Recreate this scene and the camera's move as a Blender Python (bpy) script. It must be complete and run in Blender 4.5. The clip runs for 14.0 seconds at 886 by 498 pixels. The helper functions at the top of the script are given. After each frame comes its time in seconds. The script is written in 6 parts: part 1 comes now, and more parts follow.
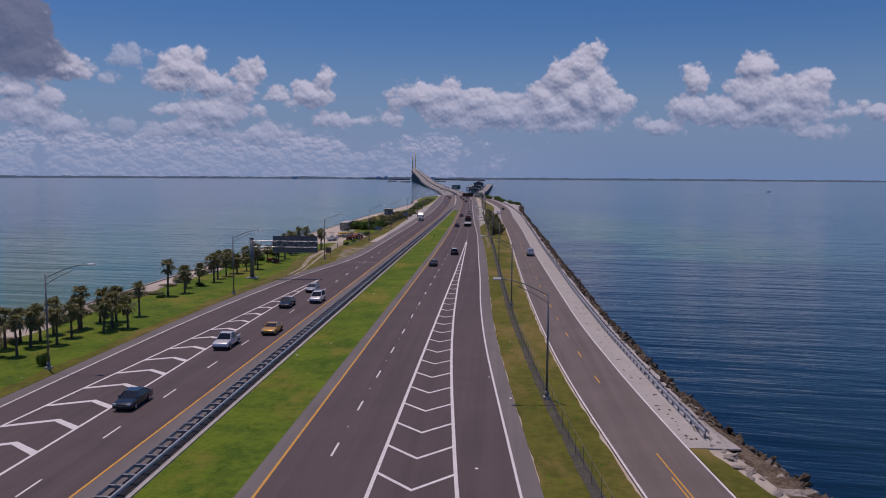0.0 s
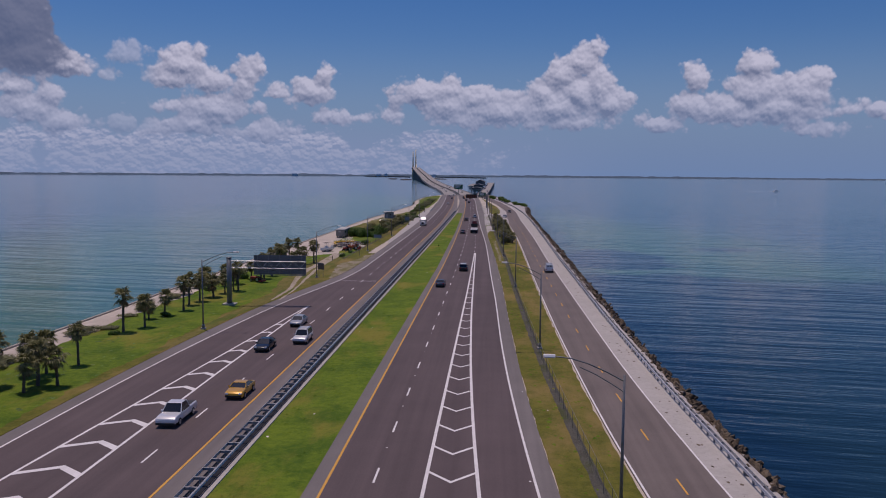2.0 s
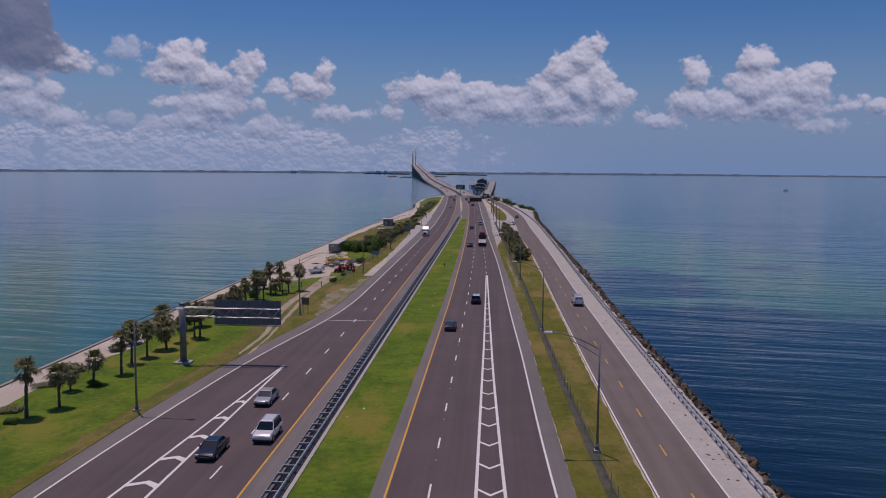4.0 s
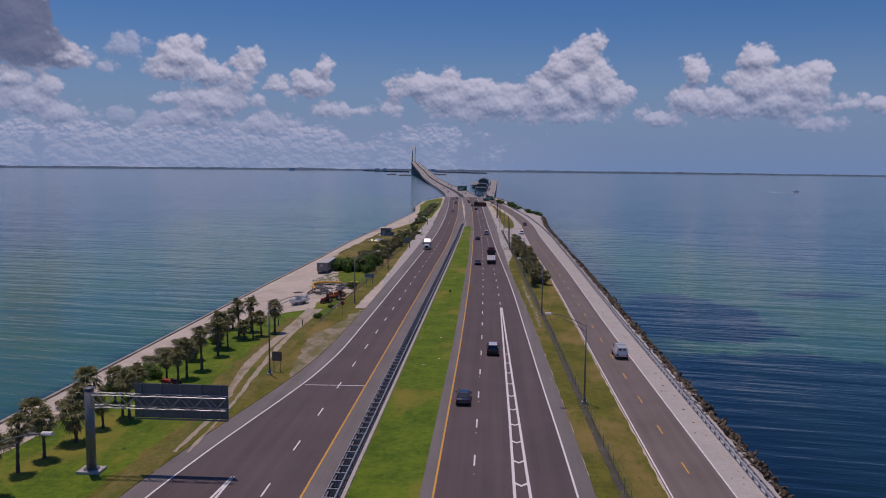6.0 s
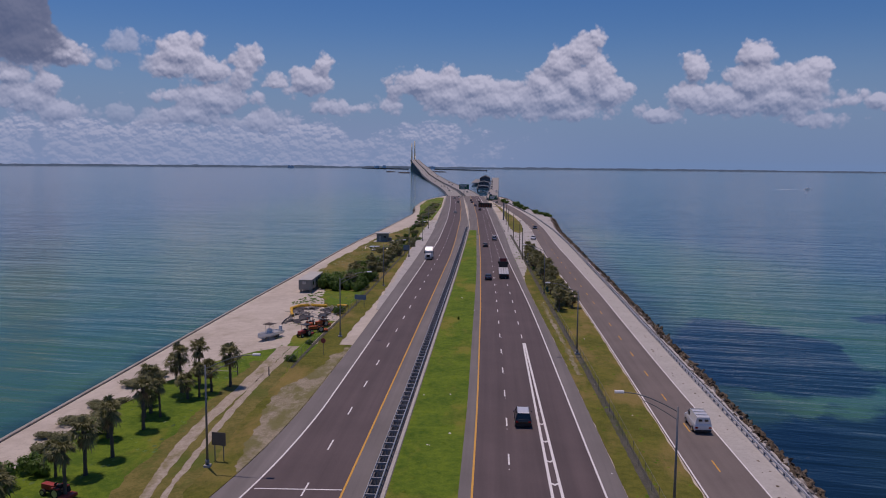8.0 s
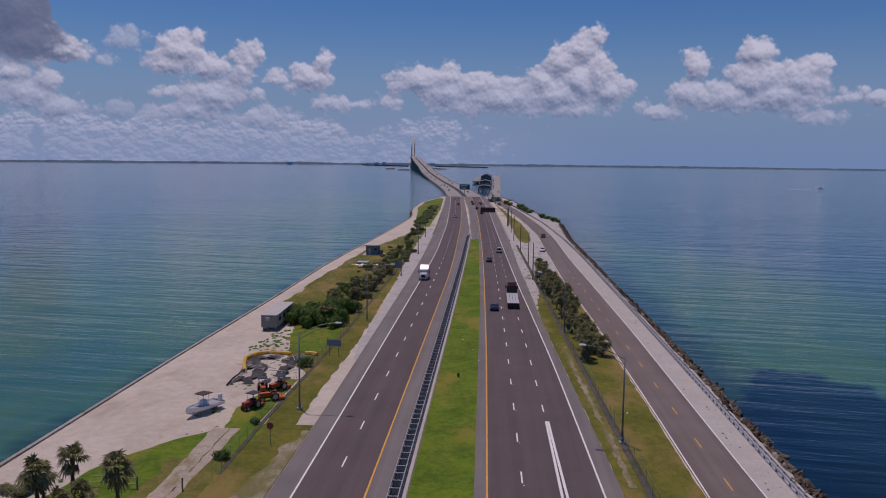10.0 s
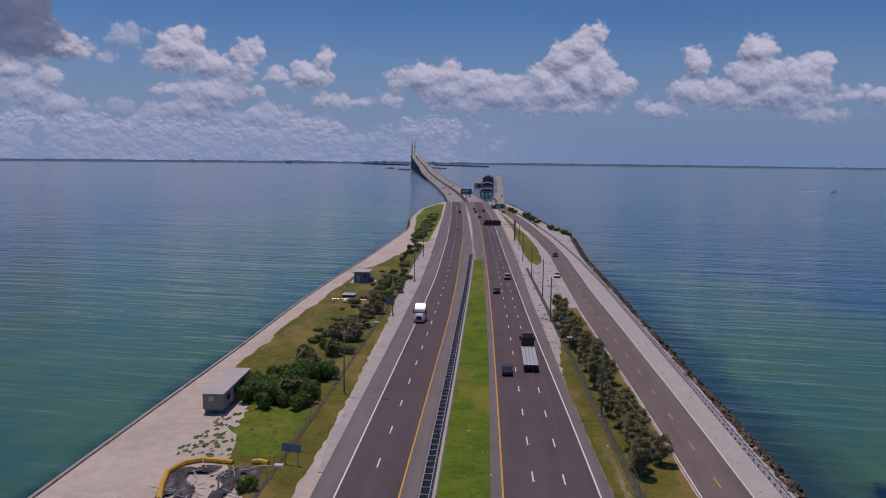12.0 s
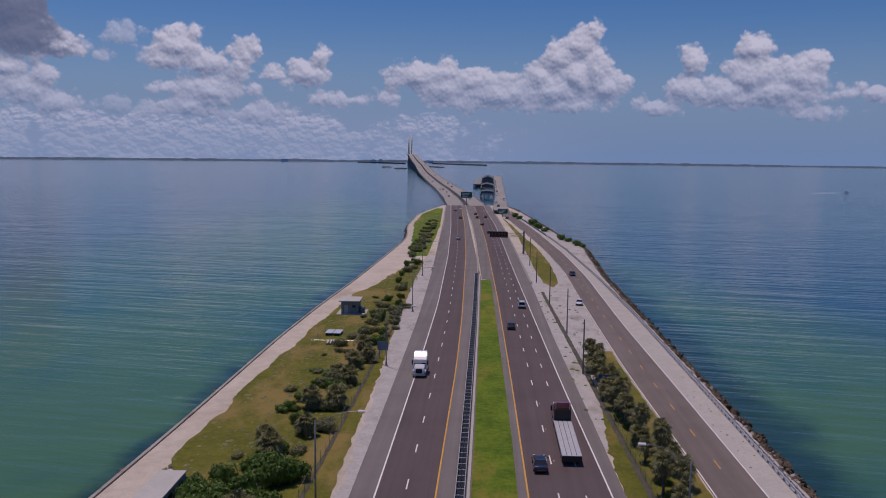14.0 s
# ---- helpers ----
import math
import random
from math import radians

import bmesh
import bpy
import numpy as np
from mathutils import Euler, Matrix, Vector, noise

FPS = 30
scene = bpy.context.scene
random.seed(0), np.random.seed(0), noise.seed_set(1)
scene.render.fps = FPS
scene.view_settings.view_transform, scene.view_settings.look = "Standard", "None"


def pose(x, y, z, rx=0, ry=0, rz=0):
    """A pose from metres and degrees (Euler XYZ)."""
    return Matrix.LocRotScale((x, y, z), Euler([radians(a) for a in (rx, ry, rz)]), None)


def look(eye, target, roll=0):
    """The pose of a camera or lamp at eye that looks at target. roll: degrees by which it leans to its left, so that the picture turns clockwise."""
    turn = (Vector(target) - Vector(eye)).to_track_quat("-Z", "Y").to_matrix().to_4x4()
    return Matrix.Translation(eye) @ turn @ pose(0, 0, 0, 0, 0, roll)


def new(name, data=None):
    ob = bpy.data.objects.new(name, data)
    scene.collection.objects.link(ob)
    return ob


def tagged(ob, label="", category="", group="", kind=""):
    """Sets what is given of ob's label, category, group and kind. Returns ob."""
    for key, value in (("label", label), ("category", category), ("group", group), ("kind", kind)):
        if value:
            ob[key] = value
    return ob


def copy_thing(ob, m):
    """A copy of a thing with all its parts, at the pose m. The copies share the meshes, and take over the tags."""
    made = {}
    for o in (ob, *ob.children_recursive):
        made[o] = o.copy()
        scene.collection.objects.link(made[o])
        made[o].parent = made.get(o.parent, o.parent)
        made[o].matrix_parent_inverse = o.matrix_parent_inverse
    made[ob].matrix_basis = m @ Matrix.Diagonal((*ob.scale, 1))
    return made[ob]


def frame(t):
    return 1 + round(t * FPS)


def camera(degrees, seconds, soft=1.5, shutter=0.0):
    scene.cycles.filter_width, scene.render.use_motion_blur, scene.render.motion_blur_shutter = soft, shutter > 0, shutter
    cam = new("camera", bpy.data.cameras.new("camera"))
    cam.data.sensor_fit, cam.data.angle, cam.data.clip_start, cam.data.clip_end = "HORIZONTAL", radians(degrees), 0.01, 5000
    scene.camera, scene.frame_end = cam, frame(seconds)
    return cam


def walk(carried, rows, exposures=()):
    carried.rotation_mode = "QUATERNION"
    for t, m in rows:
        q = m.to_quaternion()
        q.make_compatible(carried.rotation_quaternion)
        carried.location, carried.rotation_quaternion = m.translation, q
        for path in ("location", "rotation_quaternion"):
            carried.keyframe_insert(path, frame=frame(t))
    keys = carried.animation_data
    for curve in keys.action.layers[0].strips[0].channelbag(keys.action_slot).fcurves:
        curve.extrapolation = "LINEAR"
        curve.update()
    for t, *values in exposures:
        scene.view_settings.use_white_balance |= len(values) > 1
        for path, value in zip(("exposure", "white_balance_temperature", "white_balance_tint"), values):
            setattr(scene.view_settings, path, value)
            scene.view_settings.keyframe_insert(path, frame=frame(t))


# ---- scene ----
cam = camera(57.6, 14.0, soft=1.0)
PATH = [
    (0, (15.613, -0.351, 21.127), (9.463, 99.044, 12.028), 0.3),
    (0.5, (14.906, 4.963, 21.459), (8.804, 104.351, 12.255), 0.4),
    (1, (14.145, 10.751, 21.941), (8.043, 110.135, 12.688), 0.4),
    (1.5, (13.336, 17.134, 22.529), (7.185, 116.505, 13.177), 0.4),
    (2, (12.341, 23.781, 23.191), (6.190, 123.143, 13.740), 0.4),
    (2.5, (11.208, 31.149, 23.859), (5.108, 130.500, 14.259), 0.5),
    (3, (10.173, 38.817, 24.484), (4.073, 138.158, 14.785), 0.4),
    (5.5, (6.100, 78.790, 29.580), (0.050, 178.090, 19.430), 0.5),
    (6, (5.012, 86.913, 29.794), (-0.987, 186.205, 19.545), 0.6),
    (6.5, (4.095, 95.204, 29.911), (-1.903, 194.481, 19.513), 0.5),
    (7, (3.178, 104.233, 29.840), (-2.870, 203.502, 19.393), 0.5),
    (7.5, (2.278, 113.222, 29.910), (-3.773, 212.490, 19.458), 0.5),
    (7.8, (1.777, 118.383, 30.012), (-4.221, 217.645, 19.466), 0.5),
    (8, (1.511, 121.945, 30.119), (-4.436, 221.204, 19.523), 0.5),
    (10.3, (-0.122, 163.760, 32.877), (-6.073, 262.969, 21.826), 0.6),
    (10.5, (-0.195, 167.565, 33.289), (-6.092, 266.778, 22.243), 0.6),
    (11, (-0.484, 176.848, 34.053), (-6.434, 276.047, 22.904), 0.6),
    (11.5, (-1.255, 186.044, 35.410), (-7.205, 285.231, 24.162), 0.7),
    (12, (-2.110, 195.283, 36.759), (-8.158, 294.459, 25.462), 0.6),
    (12.5, (-3.249, 204.253, 37.992), (-9.301, 303.422, 26.640), 0.6),
    (13, (-4.281, 212.909, 39.102), (-10.331, 312.067, 27.651), 0.6),
    (13.5, (-5.421, 222.450, 39.549), (-11.471, 321.608, 28.098), 0.6),
    (14, (-6.066, 232.056, 39.211), (-11.714, 331.226, 27.664), 0.6),
]
walk(cam, [(t, look(eye, target, roll)) for t, eye, target, roll in PATH], exposures=[(0.0, -0.6, 6000, 26), (14.0, -0.6, 6000, 26)])

# ---- light ----
SUN = Vector((-0.16, 0.21, 0.965)).normalized()
world = bpy.data.worlds.new("sky")
scene.world = world
world.use_nodes = True


class Net:
    """Short-hand for building node trees."""

    def __init__(self, tree):
        self.t = tree

    def put(self, sock, value):
        if isinstance(value, bpy.types.NodeSocket):
            self.t.links.new(value, sock)
        elif value is not None:
            sock.default_value = value

    def node(self, kind, ins=(), **props):
        n = self.t.nodes.new(kind)
        for k, v in props.items():
            setattr(n, k, v)
        for k, v in dict(ins).items():
            self.put(n.inputs[k], v)
        return n

    def math(self, op, a, b=None, c=None, clamp=False):
        n = self.t.nodes.new("ShaderNodeMath")
        n.operation, n.use_clamp = op, clamp
        for i, v in enumerate((a, b, c)):
            self.put(n.inputs[i], v)
        return n.outputs[0]

    def vec(self, op, a, b=None, c=None):
        n = self.t.nodes.new("ShaderNodeVectorMath")
        n.operation = op
        for i, v in enumerate((a, b, c)):
            self.put(n.inputs[i], v)
        return n.outputs[1] if op in ("LENGTH", "DOT_PRODUCT", "DISTANCE") else n.outputs[0]

    def noise(self, p, scale, detail=4.0, rough=0.55, out=0, dim="3D"):
        n = self.t.nodes.new("ShaderNodeTexNoise")
        n.noise_dimensions = dim
        self.put(n.inputs["Vector"], p)
        n.inputs["Scale"].default_value, n.inputs["Detail"].default_value, n.inputs["Roughness"].default_value = scale, detail, rough
        return n.outputs[out]

    def ramp(self, x, lo, hi, smooth=True, a=0.0, b=1.0):
        n = self.t.nodes.new("ShaderNodeMapRange")
        n.interpolation_type = "SMOOTHSTEP" if smooth else "LINEAR"
        self.put(n.inputs[0], x)
        for i, v in zip((1, 2, 3, 4), (lo, hi, a, b)):
            self.put(n.inputs[i], v)
        return n.outputs[0]

    def mix(self, f, a, b, blend="MIX"):
        n = self.t.nodes.new("ShaderNodeMix")
        n.data_type, n.blend_type = "RGBA", blend
        self.put(n.inputs[0], f)
        for s, v in ((n.inputs[6], a), (n.inputs[7], b)):
            self.put(s, (*v, 1) if isinstance(v, tuple) and len(v) == 3 else v)
        return n.outputs[2]

    def bump(self, h, strength=0.3, dist=0.05):
        n = self.node("ShaderNodeBump", {"Strength": strength, "Distance": dist, "Height": h})
        return n.outputs[0]

    def xyz(self, v):
        n = self.node("ShaderNodeSeparateXYZ", {0: v})
        return n.outputs

    def join(self, x, y, z=0.0):
        return self.node("ShaderNodeCombineXYZ", {0: x, 1: y, 2: z}).outputs[0]


def build_sky():
    """Clear blue sky with a bank of fair-weather cumulus over the far shore."""
    tree = world.node_tree
    tree.nodes.clear()
    n = Net(tree)
    out = n.node("ShaderNodeOutputWorld")
    back = n.node("ShaderNodeBackground", {"Strength": 1.0})
    tree.links.new(back.outputs[0], out.inputs[0])
    sky = n.node("ShaderNodeTexSky", sky_type="NISHITA")
    sky.sun_disc = False
    sky.sun_elevation = math.asin(SUN.z)
    sky.sun_rotation = math.atan2(SUN.x, SUN.y)
    sky.altitude, sky.air_density, sky.dust_density, sky.ozone_density = 20, 1.0, 0.6, 2.2
    d = n.node("ShaderNodeTexCoord").outputs["Generated"]
    x, y, z = n.xyz(d)
    u = n.math("ARCTAN2", x, y)
    v = n.math("ARCSINE", z)
    p = n.join(n.math("MULTIPLY", u, 10.0), n.math("MULTIPLY", v, 10.0), n.math("MULTIPLY", y, 2.0))
    wob = n.vec("SUBTRACT", n.noise(p, 3.5, 5, 0.6, out=1), (0.5, 0.5, 0.5))
    q = n.vec("MULTIPLY_ADD", wob, (0.085, 0.075, 0.0), p)
    # the great clouds: (azimuth, elevation, half width, half height), in tenths of a radian
    CLOUD_WEST = [(-5.39, 1.59, 0.32, 0.34), (-5.29, 1.26, 0.34, 0.26), (-4.91, 1.16, 0.23, 0.13), (-4.29, 1.32, 0.18, 0.10), (-4.50, 1.07, 0.07, 0.04), (-3.71, 1.23, 0.25, 0.19), (-3.53, 1.38, 0.05, 0.06), (-3.39, 1.05, 0.27, 0.13), (-3.84, 1.07, 0.25, 0.11), (-3.03, 1.05, 0.12, 0.22), (-2.95, 1.17, 0.10, 0.12), (-2.85, 1.25, 0.07, 0.08), (-2.62, 0.93, 0.15, 0.09), (-2.86, 0.78, 0.08, 0.09), (-2.21, 0.96, 0.23, 0.15), (-2.05, 1.18, 0.09, 0.09), (-2.37, 0.87, 0.15, 0.07), (-2.08, 0.68, 0.09, 0.06), (-1.89, 0.64, 0.11, 0.09), (-1.61, 0.66, 0.05, 0.03)]
    CLOUD_BANK = [(-5.46, 0.92, 0.17, 0.11), (-5.10, 0.84, 0.14, 0.10), (-5.33, 0.69, 0.29, 0.14), (-5.01, 0.54, 0.21, 0.11), (-4.40, 0.54, 0.14, 0.06), (-4.09, 0.49, 0.19, 0.08), (-3.86, 0.76, 0.17, 0.05), (-3.34, 0.72, 0.32, 0.18), (-3.57, 0.56, 0.29, 0.12), (-2.83, 0.49, 0.28, 0.09), (-0.91, 0.97, 0.30, 0.16), (-1.25, 0.69, 0.12, 0.07), (-0.55, 1.01, 0.17, 0.13), (-0.16, 0.92, 0.34, 0.12), (0.11, 0.76, 0.48, 0.18), (-0.54, 0.82, 0.35, 0.16), (0.59, 0.97, 0.20, 0.12), (0.82, 1.19, 0.20, 0.18)]
    CLOUD_EAST = [(1.07, 1.33, 0.19, 0.16), (1.25, 1.47, 0.07, 0.09), (1.03, 0.97, 0.24, 0.22), (1.41, 0.86, 0.22, 0.17), (0.76, 0.81, 0.37, 0.21), (1.26, 1.04, 0.17, 0.26), (0.90, 0.65, 0.47, 0.11), (-0.30, 0.66, 0.41, 0.12), (1.98, 0.59, 0.19, 0.07), (2.30, 0.81, 0.21, 0.16), (2.35, 1.13, 0.13, 0.14), (2.76, 0.78, 0.36, 0.17), (3.06, 1.24, 0.17, 0.15), (3.03, 0.95, 0.33, 0.21), (3.52, 0.92, 0.26, 0.21), (3.63, 1.06, 0.15, 0.12), (2.81, 0.72, 0.54, 0.13), (3.32, 0.79, 0.41, 0.20), (3.41, 0.68, 0.35, 0.10), (3.61, 0.54, 0.21, 0.04), (4.04, 0.74, 0.11, 0.05), (4.32, 0.72, 0.10, 0.08)]
    def billow(at):
        """Cauliflower heads: rounded cells at three sizes."""
        total = n.math("MULTIPLY", n.math("SUBTRACT", n.noise(at, 4.0, 8, 0.6), 0.5), 0.11)
        for size, amount in ((4.6, 0.062), (9.5, 0.042), (22.0, 0.018)):
            cell = n.node("ShaderNodeTexVoronoi", {"Vector": at, "Scale": size, "Smoothness": 0.3}, feature="SMOOTH_F1").outputs["Distance"]
            total = n.math("SUBTRACT", total, n.math("MULTIPLY", n.math("SUBTRACT", cell, 0.4), amount * 1.7))
        return total

    def mass(at):
        """How deep a direction lies inside the great clouds."""
        near = None
        for cx, cy, rx, ry in CLOUD_WEST + CLOUD_BANK + CLOUD_EAST:
            w = n.vec("MULTIPLY_ADD", at, (1 / rx, 1 / ry, 0.0), (-cx / rx, -cy / ry, 0.0))
            r = n.math("MULTIPLY_ADD", n.vec("LENGTH", w), min(rx, ry), -min(rx, ry))
            near = r if near is None else n.math("SMOOTH_MIN", near, r, 0.05)
        return near

    rise = n.vec("ADD", q, (0.03, 0.09, 0.0))
    puff, puff_up = billow(q), billow(n.vec("ADD", q, (0.008, 0.03, 0.0)))
    deep, deep_up = mass(q), mass(rise)
    f = n.math("ADD", n.math("SUBTRACT", 0.078, deep), puff)
    body = n.ramp(f, 0.0, 0.06)
    slope = n.math("DIVIDE", n.math("SUBTRACT", deep_up, deep), 0.09)
    grain = n.math("DIVIDE", n.math("SUBTRACT", puff, puff_up), 0.03)
    lit = n.ramp(n.math("ADD", n.math("MULTIPLY", slope, 0.62), n.math("MULTIPLY", grain, 0.44)), -0.85, 0.8, False)
    # small far cumulus low over the horizon, thinning to the right
    flat = n.vec("MULTIPLY", q, (1.15, 1.8, 1.0))
    gather = n.math("MULTIPLY", n.math("SUBTRACT", n.noise(p, 1.5, 4, 0.6), 0.5), 1.1)
    band = n.math("MULTIPLY", n.ramp(v, 0.085, 0.03), n.ramp(u, 0.26, -0.12))
    reach = n.math("ADD", gather, n.math("MULTIPLY", n.math("SUBTRACT", band, 0.74), 0.6))
    low_puff, low_puff_up = billow(flat), billow(n.vec("ADD", flat, (0.01, 0.04, 0.0)))
    low = n.math("ADD", reach, low_puff)
    bank = n.math("MULTIPLY", n.ramp(low, -0.03, 0.09), n.math("MULTIPLY", n.ramp(band, 0.02, 0.2), n.ramp(v, 0.012, 0.045, a=0.45, b=1.0)))
    low_lit = n.ramp(n.math("SUBTRACT", low_puff, low_puff_up), -0.02, 0.024, False)
    # rest of the sky, beside and behind: scattered cumulus of the same sort
    side = n.ramp(n.math("ABSOLUTE", u), 0.62, 0.8)
    rest = n.noise(n.vec("MULTIPLY", d, (1.0, 1.0, 2.2)), 3.2, 7, 0.6)
    rest = n.math("MULTIPLY", n.ramp(rest, 0.54, 0.68), n.math("MULTIPLY", side, n.ramp(z, 0.0, 0.06)))
    s = n.node("ShaderNodeHueSaturation", {"Saturation": SKY_SAT, "Value": SKY_VAL, "Color": sky.outputs[0]}).outputs[0]
    s = n.mix(1.0, s, SKY_TINT, "MULTIPLY")
    haze = n.ramp(v, 0.17, 0.0)
    s = n.mix(n.math("MULTIPLY", haze, 0.95), s, HAZE)
    s = n.mix(n.ramp(v, 0.006, 0.0), s, HAZE)
    veil = n.math("MULTIPLY", n.ramp(v, 0.075, 0.01), n.ramp(u, 0.2, -0.08))
    s = n.mix(n.math("MULTIPLY", veil, 0.45), s, VEIL)
    c = n.mix(n.math("MULTIPLY", bank, 0.75), s, n.mix(low_lit, CLOUD_DARK_FAR, CLOUD_LIT_FAR))
    c = n.mix(n.math("MULTIPLY", rest, 0.8), c, CLOUD_MID)
    shade = n.mix(lit, CLOUD_DARK, CLOUD_LIT)
    shade = n.mix(n.math("MULTIPLY", n.ramp(v, 0.14, 0.02), 0.5), shade, HAZE)
    gloom = n.math("MULTIPLY", n.ramp(n.math("ADD", u, n.math("MULTIPLY", puff, 0.2)), -0.478, -0.512), n.ramp(v, 0.096, 0.116))
    shade = n.mix(n.math("MULTIPLY", gloom, 0.85), shade, CLOUD_GLOOM)
    thin = n.math("MULTIPLY", n.ramp(u, -0.475, -0.45), n.ramp(u, -0.395, -0.42))
    c = n.mix(n.math("MULTIPLY", body, n.math("SUBTRACT", 0.97, n.math("MULTIPLY", thin, 0.45))), c, shade)
    tree.links.new(c, back.inputs[0])


SKY_SAT, SKY_VAL, SKY_TINT = 1.42, 0.075, (0.90, 0.97, 1.10)
HAZE, VEIL = (0.225, 0.35, 0.53), (0.36, 0.44, 0.58)
CLOUD_LIT, CLOUD_DARK, CLOUD_MID = (0.76, 0.76, 0.81), (0.22, 0.26, 0.36), (0.55, 0.57, 0.63)
CLOUD_LIT_FAR, CLOUD_DARK_FAR, CLOUD_GLOOM = (0.62, 0.65, 0.74), (0.33, 0.41, 0.56), (0.125, 0.165, 0.26)
build_sky()

sun = new("sun", bpy.data.lights.new("sun", "SUN"))
sun.data.energy, sun.data.angle, sun.data.color = 3.6, radians(0.53), (1.0, 0.83, 0.62)
sun.matrix_world = look((0, 0, 60), Vector((0, 0, 60)) - SUN)
tagged(sun, "high midday sun", "sun", kind="structure")


# ---- materials ----
def material(name, build):
    m = bpy.data.materials.new(name)
    m.use_nodes = True
    t = m.node_tree
    n = Net(t)
    b = t.nodes["Principled BSDF"]
    build(n, b)
    return m


def coords(n):
    return n.node("ShaderNodeTexCoord").outputs["Object"]


def set_in(n, b, **kw):
    for k, v in kw.items():
        k = k.replace("_", " ")
        if isinstance(v, tuple) and len(v) == 3:
            v = (*v, 1)
        n.put(b.inputs[k], v)


def asphalt(name, tint, rough=0.85):
    def f(n, b):
        p = coords(n)
        long = n.vec("MULTIPLY", p, (1.0, 0.02, 1.0))
        streak = n.noise(long, 0.8, 4, 0.6)
        blot = n.noise(p, 0.12, 5, 0.6)
        grit = n.noise(p, 9.0, 3, 0.7)
        k = n.math("ADD", n.math("MULTIPLY", streak, 0.55), n.math("ADD", n.math("MULTIPLY", blot, 0.4), n.math("MULTIPLY", grit, 0.35)))
        lo, hi = tuple(c * 0.62 for c in tint), tuple(c * 1.36 for c in tint)
        set_in(n, b, Base_Color=n.mix(n.ramp(k, 0.38, 0.92, False), lo, hi), Roughness=rough, Normal=n.bump(grit, 0.25, 0.02))
    return material(name, f)


def ground_mat(name, a, c, d, scale=0.25, bump=0.06, third=0.5, fine_scale=6.0):
    """Two tones in blots with a third in patches, and fine grain."""
    def f(n, b):
        p = coords(n)
        big = n.noise(p, scale, 6, 0.62)
        mid = n.noise(p, scale * 6, 4, 0.65)
        patch = n.noise(n.vec("MULTIPLY", p, (1.0, 0.45, 1.0)), scale * 0.55, 7, 0.66)
        fine = n.noise(p, fine_scale, 4, 0.72)
        k = n.math("ADD", n.math("MULTIPLY", big, 0.4), n.math("ADD", n.math("MULTIPLY", mid, 0.35), n.math("MULTIPLY", fine, 0.25)))
        col = n.mix(n.ramp(k, 0.40, 0.60), a, c)
        col = n.mix(n.math("MULTIPLY", n.ramp(patch, third, third + 0.16), 0.85), col, d)
        speck = n.ramp(n.noise(p, fine_scale * 0.45, 3, 0.6), 0.56, 0.74)
        col = n.mix(n.math("MULTIPLY", speck, 0.38), col, tuple(v * 0.45 for v in a))
        set_in(n, b, Base_Color=col, Roughness=0.95, Normal=n.bump(n.math("ADD", fine, n.math("ADD", mid, n.noise(p, fine_scale * 3.5, 2, 0.6))), 0.7, bump))
        b.inputs["Specular IOR Level"].default_value = 0.2
    return material(name, f)


def plain(name, tint, rough=0.5, metal=0.0, vary=0.12, scale=3.0, spec=0.5, coat=0.0):
    def f(n, b):
        p = coords(n)
        k = n.math("ADD", n.math("MULTIPLY", n.noise(p, scale, 5, 0.65), 0.7), n.math("MULTIPLY", n.noise(p, scale * 9, 3, 0.6), 0.3))
        lo, hi = tuple(c * (1 - vary) for c in tint), tuple(min(1, c * (1 + vary)) for c in tint)
        set_in(n, b, Base_Color=n.mix(n.ramp(k, 0.3, 0.7, False), lo, hi), Roughness=rough, Metallic=metal, Coat_Weight=coat)
        b.inputs["Specular IOR Level"].default_value = spec
    return material(name, f)


